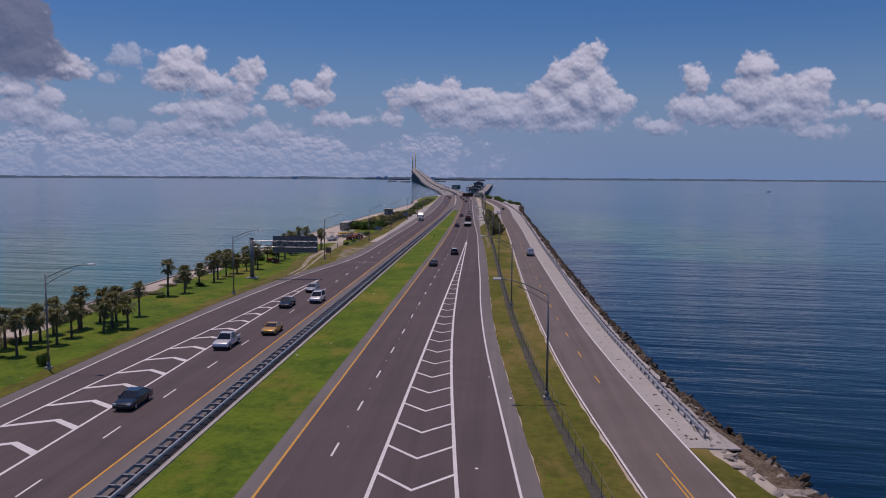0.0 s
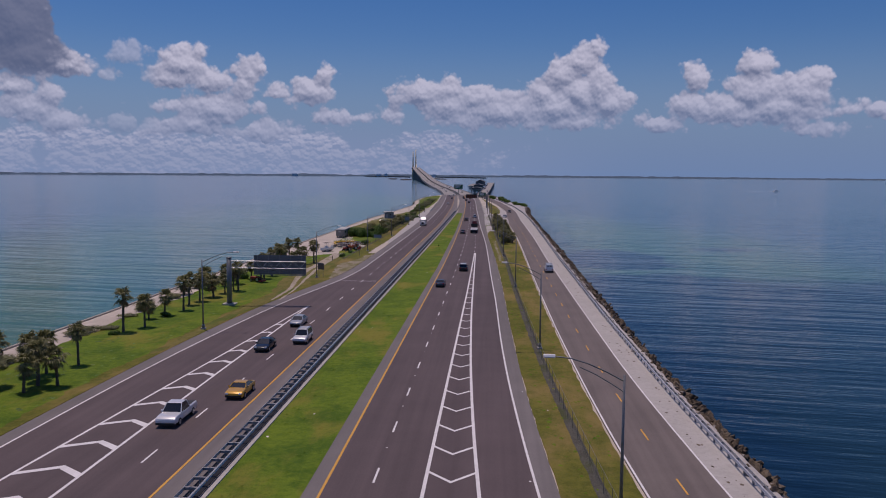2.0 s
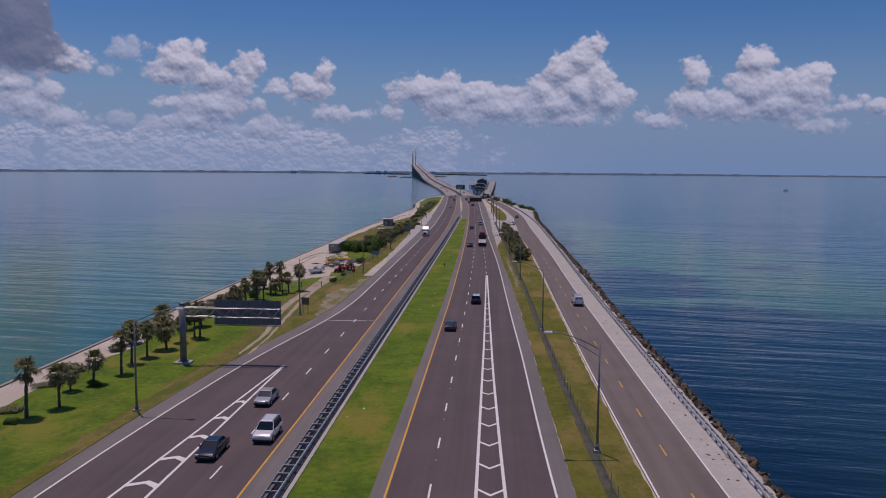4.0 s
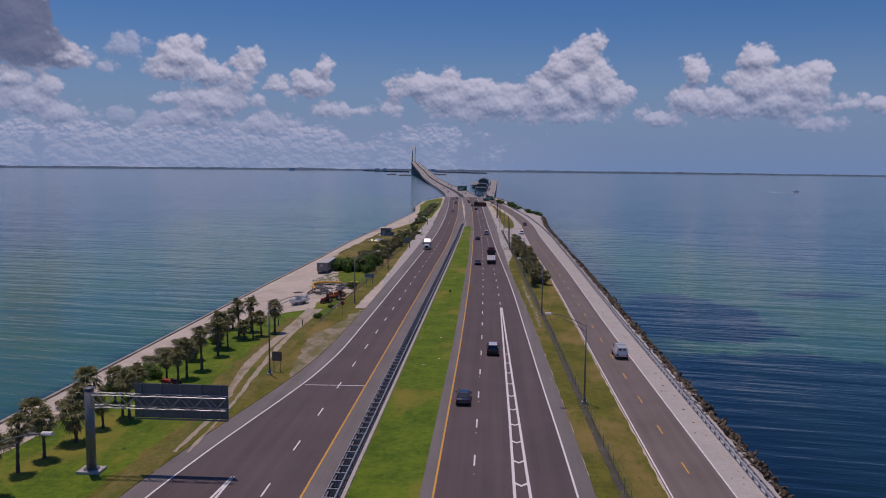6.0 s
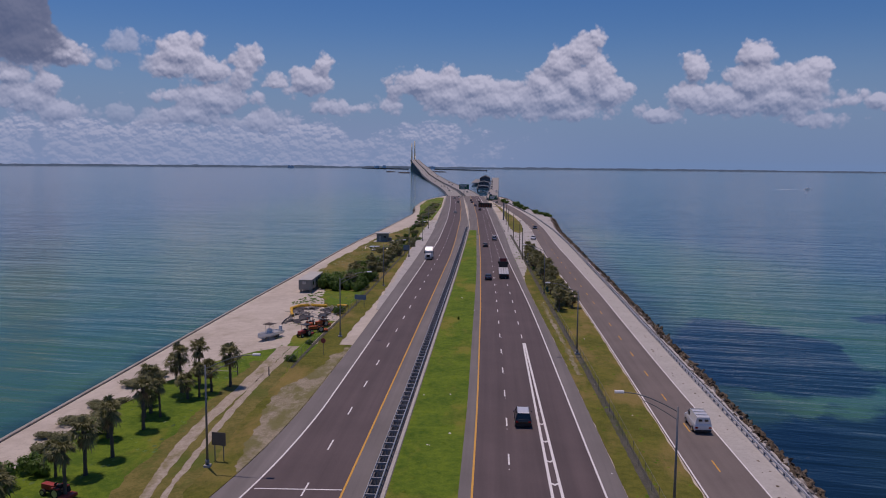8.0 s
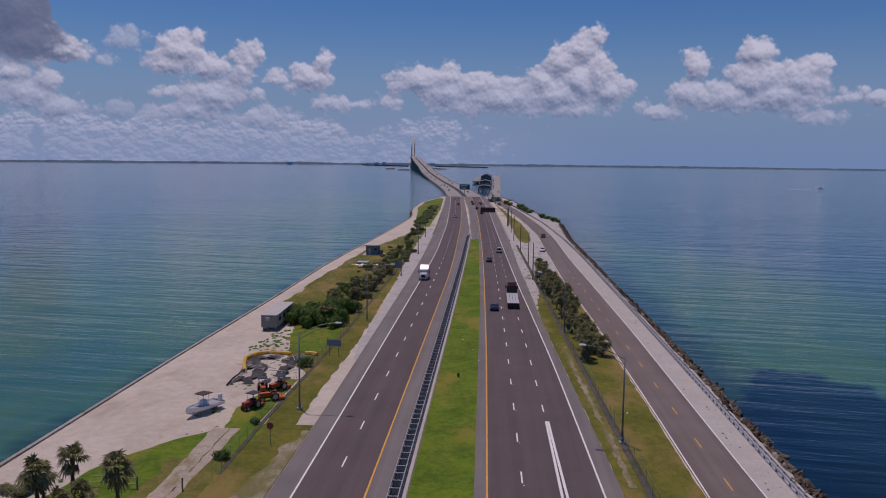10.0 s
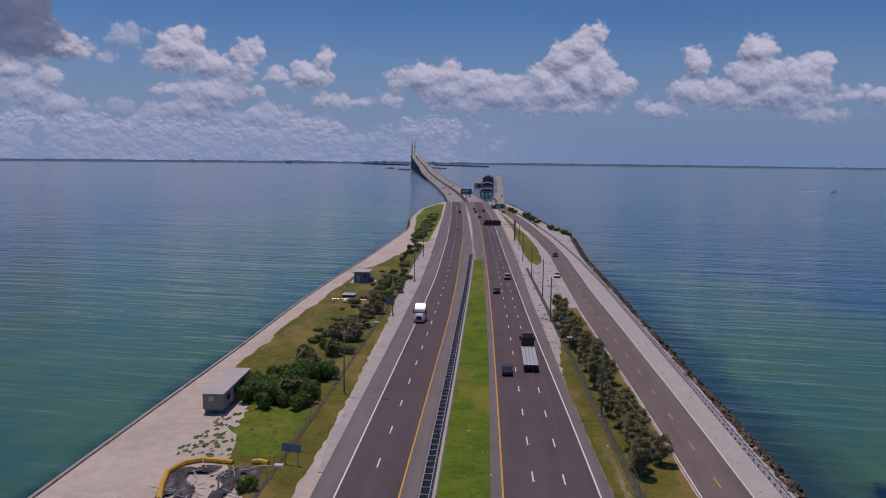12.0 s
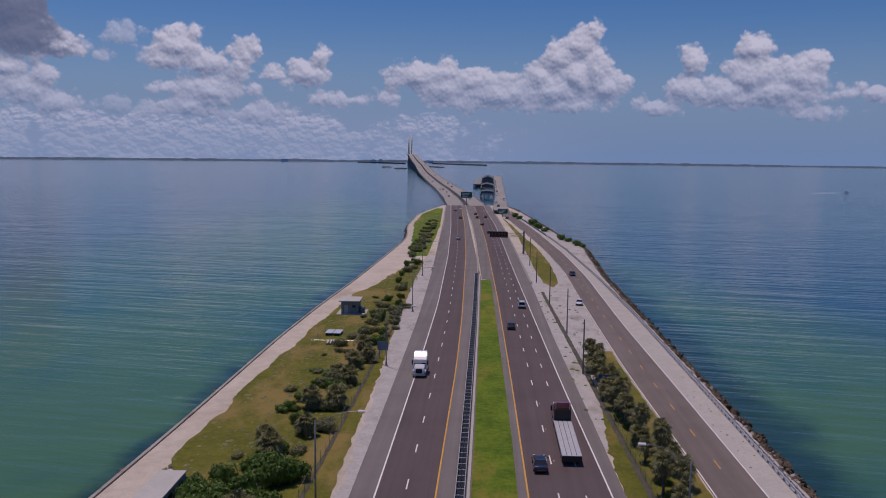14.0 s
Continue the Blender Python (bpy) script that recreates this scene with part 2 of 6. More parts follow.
def water_mat():
    def f(n, b):
        p = coords(n)
        x, y, z = n.xyz(p)
        # depth of the bed: shallow sand shows green, weed beds dark, the channel blue
        drift = n.vec("ADD", p, n.vec("MULTIPLY", n.vec("SUBTRACT", n.noise(p, 0.012, 5, 0.6, out=1), (0.5, 0.5, 0.5)), (60.0, 90.0, 0.0)))
        dx, dy, dz = n.xyz(drift)
        off = n.math("MAXIMUM", n.ramp(dx, -100.0, -230.0), n.ramp(n.math("ADD", dx, n.math("MULTIPLY", n.math("MAXIMUM", n.math("SUBTRACT", dy, 350.0), 0.0), 0.4)), 75.0, 150.0))
        weed = n.noise(n.vec("MULTIPLY", p, (1.0, 0.6, 1.0)), 0.022, 6, 0.6)
        rag = n.math("MULTIPLY", n.math("SUBTRACT", n.noise(p, 0.06, 5, 0.6), 0.5), 16.0)
        west = n.math("ADD", x, rag)
        edge = n.math("MULTIPLY", n.ramp(west, -57.0, -51.0), n.ramp(x, -40.0, -50.0))
        rim = n.math("MULTIPLY", n.ramp(west, 46.0, 37.0), n.ramp(x, 0, 10))
        col = n.mix(n.ramp(weed, 0.42, 0.66), WATER_GREEN, WATER_TEAL)
        col = n.mix(n.math("MULTIPLY", off, 0.85), col, WATER_BLUE)
        # weed beds off the east shore
        beds = n.ramp(n.math("ADD", y, n.math("MULTIPLY", rag, 2.0)), 226.0, 205.0)
        for cx, cy, rx, ry in ((47.0, 257.0, 17.0, 30.0), (52.0, 204.0, 26.0, 20.0), (90.0, 294.0, 14.0, 6.0)):
            r = n.vec("LENGTH", n.vec("MULTIPLY_ADD", n.vec("ADD", p, n.vec("MULTIPLY", n.vec("SUBTRACT", n.noise(p, 0.05, 5, 0.6, out=1), (0.5, 0.5, 0.5)), (26.0, 30.0, 0.0))), (1 / rx, 1 / ry, 0.0), (-cx / rx, -cy / ry, 0.0)))
            beds = n.math("MAXIMUM", beds, n.ramp(r, 1.04, 0.9))
        beds = n.math("MULTIPLY", beds, n.ramp(x, 0, 10))
        col = n.mix(n.math("MULTIPLY", beds, 0.9), col, WATER_DEEP)
        col = n.mix(n.math("MULTIPLY", n.math("MAXIMUM", edge, rim), 0.68), col, WATER_DEEP)
        turn = n.node("ShaderNodeVectorRotate", {"Vector": p, "Angle": 0.16}, rotation_type="Z_AXIS").outputs[0]
        # long-crested wind waves, shorter chop on them, and slicks where the chop dies down
        wave = n.noise(n.vec("MULTIPLY", turn, (0.16, 1.0, 1.0)), 0.24, 3, 0.5)
        ripple = n.noise(n.vec("MULTIPLY", turn, (0.22, 1.0, 1.0)), 0.62, 3, 0.55)
        chop = n.noise(n.vec("MULTIPLY", turn, (0.45, 1.0, 1.0)), 1.7, 4, 0.6)
        swell = n.noise(n.vec("MULTIPLY", turn, (0.25, 1.0, 1.0)), 0.055, 3, 0.6)
        slick = n.noise(n.vec("MULTIPLY", p, (0.25, 1.0, 1.0)), 0.012, 4, 0.6)
        calm = n.ramp(slick, 0.36, 0.62, a=0.35, b=1.0)
        h = n.math("ADD", n.math("MULTIPLY_ADD", swell, 1.6, wave), n.math("MULTIPLY", calm, n.math("ADD", n.math("MULTIPLY", ripple, 0.28), n.math("MULTIPLY", chop, 0.13))))
        set_in(n, b, Base_Color=col, Roughness=WATER_ROUGH, IOR=1.33, Normal=n.bump(h, WATER_BUMP, 1.0))
    return material("water", f)


WATER_GREEN, WATER_TEAL, WATER_BLUE, WATER_DEEP = (0.066, 0.158, 0.066), (0.036, 0.122, 0.088), (0.015, 0.072, 0.142), (0.003, 0.013, 0.032)
WATER_ROUGH, WATER_BUMP = 0.09, 0.3
M_WATER = water_mat()
M_ROAD = asphalt("asphalt_dark", (0.096, 0.071, 0.074))
M_ROAD_OLD = asphalt("asphalt_worn", (0.155, 0.128, 0.118))
M_SHOULDER = asphalt("asphalt_shoulder", (0.165, 0.148, 0.145))
M_BRIDGE = asphalt("bridge_concrete", (0.30, 0.285, 0.27))
M_GRASS = ground_mat("lawn", (0.062, 0.120, 0.008), (0.145, 0.212, 0.014), (0.225, 0.205, 0.034), 0.2, third=0.49)
M_GRASS_DRY = ground_mat("dry_grass", (0.086, 0.098, 0.013), (0.162, 0.155, 0.024), (0.25, 0.185, 0.062), 0.2, third=0.46)
M_SAND = ground_mat("sand", (0.46, 0.405, 0.345), (0.57, 0.51, 0.445), (0.33, 0.285, 0.215), 0.10, 0.05, 0.54)
M_SAND_WHITE = ground_mat("white_sand", (0.38, 0.36, 0.35), (0.48, 0.46, 0.45), (0.27, 0.25, 0.22), 0.3, 0.04, 0.52)
M_CONCRETE = ground_mat("concrete", (0.40, 0.38, 0.36), (0.46, 0.44, 0.42), (0.33, 0.31, 0.29), 0.3, 0.01, 0.6)
M_SEAWALL = ground_mat("seawall_concrete", (0.30, 0.275, 0.25), (0.40, 0.37, 0.335), (0.18, 0.155, 0.13), 0.4, 0.01, 0.5)
M_WHITE = plain("road_paint_white", (0.72, 0.70, 0.70), 0.7, vary=0.12, scale=0.8)
M_YELLOW = plain("road_paint_yellow", (0.62, 0.33, 0.045), 0.7, vary=0.15, scale=0.8)
M_STEEL = plain("galvanised_steel", (0.42, 0.44, 0.47), 0.45, 0.7, 0.15)
M_POLE = plain("weathered_aluminium", (0.20, 0.21, 0.22), 0.5, 0.5, 0.2)


# ---- plan: lines along the causeway, x at y ----
def line(*pts):
    ys, xs = [p[0] for p in pts], [p[1] for p in pts]
    return lambda y: float(np.interp(y, ys, xs))


def smooth(fn, w=12.0):
    return lambda y: sum(fn(y + w * k / 2) for k in (-2, -1, 0, 1, 2)) / 5


WALL_L = smooth(line((-200, -52), (290, -51.6), (345, -51.0), (400, -51.3), (440, -50.4), (480, -48.6), (540, -47.0), (610, -45.6), (640, -47.5), (681, -52), (768, -54), (820, -50), (868, -44)))
EDGE_L = smooth(line((-200, -31), (80, -30.4), (117, -30), (144, -28.7), (167, -26.8), (193, -22.9), (208, -21.3), (250, -21.1), (300, -21.5), (360, -22.0), (426, -22.9), (518, -25.6), (681, -31.5), (868, -40)))
WHITE_L = smooth(line((-200, -29), (78, -28.8), (113, -28.3), (137, -27), (166, -24.6), (187, -21), (207, -18.9), (251, -18.8), (381, -18.9), (441, -19.3), (552, -22.2), (682, -27.4), (868, -36.5)))
YELLOW_L = smooth(line((-200, -11.7), (380, -11.6), (427, -12.2), (552, -15), (683, -19.6), (868, -28.3)))
RAIL_L = smooth(line((-200, -8.9), (330, -8.9), (420, -9.2), (497, -9.9)))
MED_L = smooth(line((-200, -8.0), (260, -8.0), (344, -7.6), (490, -8.4)))
MED_R = smooth(line((-200, -1.15), (220, -1.15), (290, -1.7), (344, -2.4), (490, -5.2)))
YELLOW_R = smooth(line((-200, 0), (220, 0), (290, -0.6), (371, -1.8), (451, -3.4), (596, -7.3), (772, -13.9), (868, -18.4)))
WHITE_R = smooth(line((-200, 30), (-60, 25), (0, 20.8), (51, 17.8), (80, 16), (101, 14.8), (130, 13.8), (171, 13.1), (194, 12.4), (234, 11.5), (256, 11.0), (280, 10.4), (304, 9.6), (325, 8.8), (369, 7.1), (436, 5), (521, 2.4), (686, -2.2), (774, -6.5), (868, -10.6)))
EDGE_R = smooth(line((-200, 32), (-60, 26.8), (0, 22.3), (51, 19.2), (80, 17.4), (110, 15.9), (146, 15.1), (199, 14.2), (239, 13.2), (275, 12.0), (306, 10.8), (363, 9.5), (404, 8.4), (483, 7.2), (598, 4.0), (700, 0.8), (868, -6.2)))
FRONT_L = smooth(line((-200, 52), (-60, 38), (0, 30.5), (52, 25.7), (83, 23.4), (108, 22.5), (146, 21.8), (204, 21.4), (267, 21.3), (325, 20.8), (379, 19.5), (451, 19.4), (509, 19.8), (577, 16.9), (650, 12), (728, 5.9), (800, -0.5)))
FRONT_R = smooth(line((-200, 58), (-60, 44.5), (0, 37), (52, 31.8), (73, 30.2), (95, 29.1), (115, 28.3), (160, 27.8), (240, 27.1), (310, 27.2), (368, 26.7), (420, 26), (497, 26.3), (558, 24.6), (656, 18.9), (777, 8.9), (800, 7)))
GUARD_R = smooth(line((64, 33.1), (74, 32.4), (89, 31.9), (108, 31.2), (150, 30.6), (242, 30.3), (314, 30.6), (428, 30.6), (490, 29.6), (573, 26.4), (650, 21), (777, 11), (800, 9.2)), 6)
SHORE_R = smooth(line((-200, 72), (-60, 56), (0, 47), (57, 38.4), (78, 35.2), (127, 33.6), (236, 33.4), (300, 33.9), (400, 33.7), (500, 33.9), (554, 35.8), (583, 37.3), (630, 31.5), (710, 25.5), (829, 16), (868, 10)), 6)


def wobble(fn, amp, scale=0.2, seed=0.0):
    return lambda y: fn(y) + amp * (noise.noise((y * scale, seed, 0.3)) + 0.5 * noise.noise((y * scale * 3.1, seed, 4.0)))


def shift(fn, dx):
    return lambda y: fn(y) + dx


def mesh_ob(name, verts, faces, mat, parent=None, smooth_it=False):
    me = bpy.data.meshes.new(name)
    me.from_pydata(verts, [], faces)
    me.update()
    if mat:
        me.materials.append(mat)
    if smooth_it:
        me.shade_smooth()
    ob = new(name, me)
    if parent:
        ob.parent = parent
    return ob


def strip(name, lf, rf, y0, y1, z, mat, step=2.0, thick=0.12, parent=None, label="", category="", kind="structure", zf=None, cols=1):
    """A slab between two lines of the plan, with closed sides."""
    n = max(2, int((y1 - y0) / step) + 1)
    verts, faces = [], []
    w = cols + 1
    for i in range(n):
        y = y0 + (y1 - y0) * i / (n - 1)
        a, b = lf(y), rf(y)
        zz = z + (zf(y) if zf else 0)
        row = [(a, y, zz - thick)] + [(a + (b - a) * k / cols, y, zz) for k in range(w)] + [(b, y, zz - thick)]
        verts += row
    m = w + 2
    for i in range(n - 1):
        for k in range(m - 1):
            o = i * m + k
            faces.append((o, o + 1, o + m + 1, o + m))
    faces.append(tuple(range(m)))
    faces.append(tuple(reversed(range((n - 1) * m, n * m))))
    ob = mesh_ob(name, verts, faces, mat, parent)
    if category or label:
        tagged(ob, label, category, kind=kind)
    return ob


# ---- water, land, roads ----
def build_setting():
    S = 9000.0
    w = mesh_ob("water", [(-S, -S, -1.6), (S, -S, -1.6), (S, S, -1.6), (-S, S, -1.6)], [(0, 1, 2, 3)], M_WATER)
    tagged(w, "calm blue and green bay water with fine ripples", "water", kind="structure")

    verts, faces = [], []
    ys = [-180 + 4 * i for i in range(264)]
    for y in ys:
        a, b = WALL_L(y), SHORE_R(y)
        g = b - 3.6
        row = [(a - 2.5, -3.2), (a - 0.3, -2.2), (a + 0.35, -0.5), (a + 3, -0.28), (a + 14, -0.06), (-26, -0.05), (0, -0.05), (18 if b > 30 else b - 14, -0.05), (g, -0.1), (b - 0.6, -1.5), (b + 4, -3.4)]
        row.sort(key=lambda r: r[0])
        for x, z in row:
            verts.append((x, y, z))
    m = 11
    for i in range(len(ys) - 1):
        for k in range(m - 1):
            o = i * m + k
            faces.append((o, o + 1, o + m + 1, o + m))
    land = mesh_ob("ground", verts, faces, M_SAND)
    tagged(land, "pale sandy causeway ground between the two shores", "ground", kind="structure")
    # seawall cap
    strip("seawall", shift(WALL_L, -0.22), shift(WALL_L, 0.22), -180, 866, -0.32, M_SEAWALL, thick=1.6, label="low grey concrete seawall along the beach", category="seawall")
    # lawns
    strip("lawn_west", wobble(line((-200, -44), (130, -45), (187, -45), (224, -43.5), (238, -40), (246, -36), (252, -30)), 1.2, 0.12, 1), shift(EDGE_L, -0.2), -180, 252, 0.0, M_GRASS, 1.0, label="bright green mown lawn beside the highway", category="lawn")
    strip("verge_dry_west", wobble(line((-200, -33), (80, -32.3), (130, -31.5), (160, -31), (200, -28.5), (252, -27)), 0.8, 0.25, 2), shift(EDGE_L, -0.1), -180, 252, 0.02, M_GRASS_DRY, 1.0, label="yellowed dry grass along the shoulder edge", category="grass verge")
    strip("verge_fence", wobble(line((252, -27.3), (520, -28.2)), 0.3, 0.2, 3), wobble(line((252, -23.6), (300, -23.3), (340, -24.5), (395, -25.9), (430, -26.8), (520, -27.8)), 0.5, 0.3, 4), 252, 440, 0.0, M_GRASS_DRY, 1.0, label="dry yellow-green grass strip beside the fence", category="grass verge")
    strip("scrub_lawn", wobble(line((276, -28), (284, -33), (300, -36), (314, -38.5), (322, -43), (330, -46.4), (371, -46.6), (399, -45.6), (430, -45.2), (458, -43.6), (475, -39.5), (510, -36), (525, -31)), 1.0, 0.15, 5), wobble(line((276, -27.2), (440, -27.2), (520, -28.5)), 0.4, 0.2, 6), 276, 525, 0.01, M_GRASS_DRY, 1.0, label="rough grass behind the chain-link fence", category="grass")
    strip("point_lawn", wobble(line((545, -36), (580, -40), (640, -44.4), (690, -49), (768, -51), (830, -45)), 0.8, 0.1, 7), wobble(line((545, -30), (681, -33.4), (830, -40.6)), 0.4, 0.2, 8), 545, 830, 0.01, M_GRASS, 1.5, label="grassy point below the bridge approach", category="grass")
    strip("median_lawn", MED_L, MED_R, -180, 486, 0.02, M_GRASS, 1.5, label="bright green grass median between the carriageways", category="grass median")
    strip("east_lawn", lambda y: wobble(shift(EDGE_R, 0.05), 0.15, 0.4, 9)(y) + (0 if y < 328 else float(np.interp(y, [328, 340, 350, 372, 394], [0, 0.6, 1.7, 4.0, 6.2])) + 0.5 * noise.noise((y * 0.5, 2, 2))), wobble(shift(FRONT_L, -0.25), 0.2, 0.4, 10), -180, 394, 0.022, M_GRASS_DRY, 1.0, label="patchy olive grass strip beside the service road", category="grass verge")
    strip("island_lawn", wobble(line((474, 13.4), (482, 11.2), (505, 10.3), (560, 9.4), (620, 8.4), (714, 4.2), (740, 2.4)), 0.4, 0.2, 11), wobble(line((474, 14.0), (480, 15.4), (492, 16.2), (530, 16.5), (578, 14.7), (620, 11.4), (692, 6.9), (740, 3.0)), 0.4, 0.2, 12), 474, 740, 0.034, M_GRASS_DRY, 1.0, label="narrow grass island between road and ramp", category="grass")
    strip("corner_lawn", shift(FRONT_R, 0.1), wobble(line((-200, 63), (-60, 49.5), (0, 41), (52, 34.6), (62, 32.6)), 0.4, 0.3, 13), -180, 62.5, 0.0, M_GRASS_DRY, 1.0, label="grass corner beside the service road", category="grass")
    # paving
    strip("shoulder_west", EDGE_L, WHITE_L, -180, 868, 0.03, M_SHOULDER, label="grey paved shoulder of the highway", category="road shoulder")
    strip("road_west", WHITE_L, YELLOW_L, -180, 868, 0.045, M_ROAD, cols=3, label="dark asphalt carriageway towards the viewer", category="road")
    strip("shoulder_median_west", YELLOW_L, line((-200, -8.0), (344, -7.6), (486, -8.2), (868, -25)), -180, 868, 0.03, M_SHOULDER, label="grey paved inner shoulder along the guard rail", category="road shoulder")
    strip("shoulder_median_east", line((-200, -1.15), (220, -1.15), (344, -2.4), (486, -5.2), (487, -8.1), (573, -10.9), (684, -15.3), (828, -22.9), (868, -24.9)), YELLOW_R, -180, 868, 0.03, M_SHOULDER, label="narrow paved inner shoulder", category="road shoulder")
    strip("road_east", YELLOW_R, WHITE_R, -180, 868, 0.045, M_ROAD, cols=3, label="dark asphalt carriageway leading to the bridge", category="road")
    strip("shoulder_east", WHITE_R, EDGE_R, -180, 868, 0.03, M_SHOULDER, label="grey paved outer shoulder", category="road shoulder")
    strip("service_road", FRONT_L, FRONT_R, -180, 800, 0.045, M_ROAD_OLD, cols=2, label="worn grey-brown two-lane service road", category="road")
    strip("shell_verge", lambda y: GUARD_R(y) + 1.1, wobble(lambda y: max(SHORE_R(y) - 2.5, GUARD_R(y) + 1.2), 0.3, 0.5, 15), 62, 800, 0.012, M_SAND_WHITE, 1.0, label="pale shell sand between the rail and the rocks", category="sand verge")
    strip("promenade", shift(FRONT_R, 0.0), lambda y: GUARD_R(y) + 1.1, 62, 800, 0.03, M_CONCRETE, label="pale concrete walk along the water", category="pavement")


build_setting()


def paint(name, fn, y0, y1, width, mat, z=0.052, step=3.0, label="", parent=None):
    return strip(name, shift(fn, -width / 2), shift(fn, width / 2), y0, y1, z, mat, step, 0.006, parent)


def quad_paint(pts, mat, name, z=0.0535, parent=None):
    return mesh_ob(name, [(x, y, z) for x, y in pts] + [(x, y, z - 0.005) for x, y in pts], [(0, 1, 2, 3), (0, 4, 5, 1), (1, 5, 6, 2), (2, 6, 7, 3), (3, 7, 4, 0)], mat, parent)


def build_markings():
    white = tagged(new("lane_lines"), "white painted lane and edge lines", "road marking", kind="structure")
    paint("edge_line", shift(WHITE_L, 0.1), -180, 868, 0.2, M_WHITE, parent=white)
    paint("edge_line", shift(WHITE_R, -0.1), -180, 868, 0.2, M_WHITE, parent=white)
    paint("edge_line", shift(FRONT_L, 0.12), -180, 800, 0.17, M_WHITE, parent=white)
    paint("edge_line", shift(FRONT_R, -0.1), -180, 800, 0.17, M_WHITE, parent=white)
    yellow = tagged(new("centre_lines"), "yellow painted edge and centre lines", "road marking", kind="structure")
    paint("yellow_line", shift(YELLOW_L, -0.1), -180, 868, 0.2, M_YELLOW, parent=yellow)
    paint("yellow_line", shift(YELLOW_R, 0.1), -180, 868, 0.2, M_YELLOW, parent=yellow)
    # broken lane lines: 3.05 m dashes every 12 m
    dl = lambda y: YELLOW_L(y) - (3.68 if y < 390 else (YELLOW_L(y) - WHITE_L(y)) / 2)
    dr = lambda y: YELLOW_R(y) + 3.65
    dr2 = lambda y: YELLOW_R(y) + 3.65 + (WHITE_R(y) - YELLOW_R(y) - 3.65) / 2
    for fn, first, y_from, y_to in ((dl, 84.4, -40, 860), (dr, 93.6, -40, 860), (dr2, 259.8, 255, 860)):
        y = first - 11.87 * math.floor((first - y_from) / 11.87)
        while y < y_to:
            paint("lane_dash", fn, y, y + 3.05, 0.17, M_WHITE, step=1.6, parent=white)
            y += 11.87 if y < 200 else 11.97
    fc = lambda y: (FRONT_L(y) + FRONT_R(y)) / 2
    y = 81.3
    while y < 780:
        if y > 62:
            paint("centre_dash", fc, y, y + 3.05, 0.15, M_YELLOW, step=1.6, parent=yellow)
        y += 11.9 if y < 200 else 12.0
    paint("centre_solid", shift(fc, -0.16), -180, 55.5, 0.13, M_YELLOW, parent=yellow)
    paint("centre_solid", shift(fc, 0.16), 40, 60.5, 0.13, M_YELLOW, parent=yellow)
    quad_paint([(-20.0, 192.45), (-11.9, 192.75), (-11.9, 192.95), (-20.0, 192.65)], M_WHITE, "cross_bar", parent=white)
    # gores: two converging lines with chevrons between
    gw = tagged(new("gore_west"), "white chevron gore where a lane merges", "road marking", kind="structure")
    gl = lambda y: -19.35 - max(0.0, 160 - y) * 0.0608
    gr = line((-200, -18.4), (78, -18.75), (113, -19.1), (160, -19.25))
    paint("gore_line", gl, -60, 160, 0.26, M_WHITE, parent=gw)
    paint("gore_line", gr, -60, 160, 0.26, M_WHITE, parent=gw)
    for k in range(-6, 13):
        y = 81.3 + 6.12 * k
        a, b = gl(y), gr(y)
        if b - a < 0.9:
            continue
        m, rise = b - (b - a) * 0.42, (b - a) * 0.32
        wd = 0.65
        quad_paint([(a, y - wd / 2), (m, y + rise - wd / 2), (m, y + rise + wd / 2), (a, y + wd / 2)], M_WHITE, "chevron", parent=gw)
        quad_paint([(m, y + rise - wd * 0.7), (b, y - wd * 0.7), (b, y + wd * 0.7), (m, y + rise + wd * 0.5)], M_WHITE, "chevron", parent=gw)
    ge = tagged(new("gore_east"), "white chevron gore where the lane divides", "road marking", kind="structure")
    el = line((-200, 7.5), (180, 7.5), (256, 7.15))
    er = smooth(line((-60, 22.0), (0, 17.8), (51, 13.4), (81, 11.5), (98, 10.65), (121, 9.8), (158, 8.9), (256, 7.4)), 8)
    paint("gore_line", el, -40, 256, 0.28, M_WHITE, parent=ge)
    paint("gore_line", er, -40, 256, 0.28, M_WHITE, parent=ge)
    for k in range(-11, 31):
        y = 66.75 + 5.88 * k
        a, b = el(y), er(y)
        if b - a < 0.7:
            continue
        m, wd = (a + b) / 2, 0.42
        drop = (b - a) * 0.55
        quad_paint([(a, y - wd / 2), (m, y - drop - wd / 2), (m, y - drop + wd / 2), (a, y + wd / 2)], M_WHITE, "chevron", parent=ge)
        quad_paint([(m, y - drop - wd / 2), (b, y - wd / 2), (b, y + wd / 2), (m, y - drop + wd / 2)], M_WHITE, "chevron", parent=ge)


build_markings()


# ---- mesh helpers ----
def part(name, bm, mat, parent=None, label="", smooth_it=False):
    me = bpy.data.meshes.new(name)
    bm.to_mesh(me)
    bm.free()
    me.materials.append(mat)
    if smooth_it:
        me.shade_smooth()
    ob = new(name, me)
    if parent:
        ob.parent = parent
    if label:
        ob["label"] = label
    return ob


def twin(ob, m, parent=None):
    """A further part on the same mesh."""
    o = ob.copy()
    scene.collection.objects.link(o)
    o.parent = parent or ob.parent
    o.matrix_basis = m
    return o


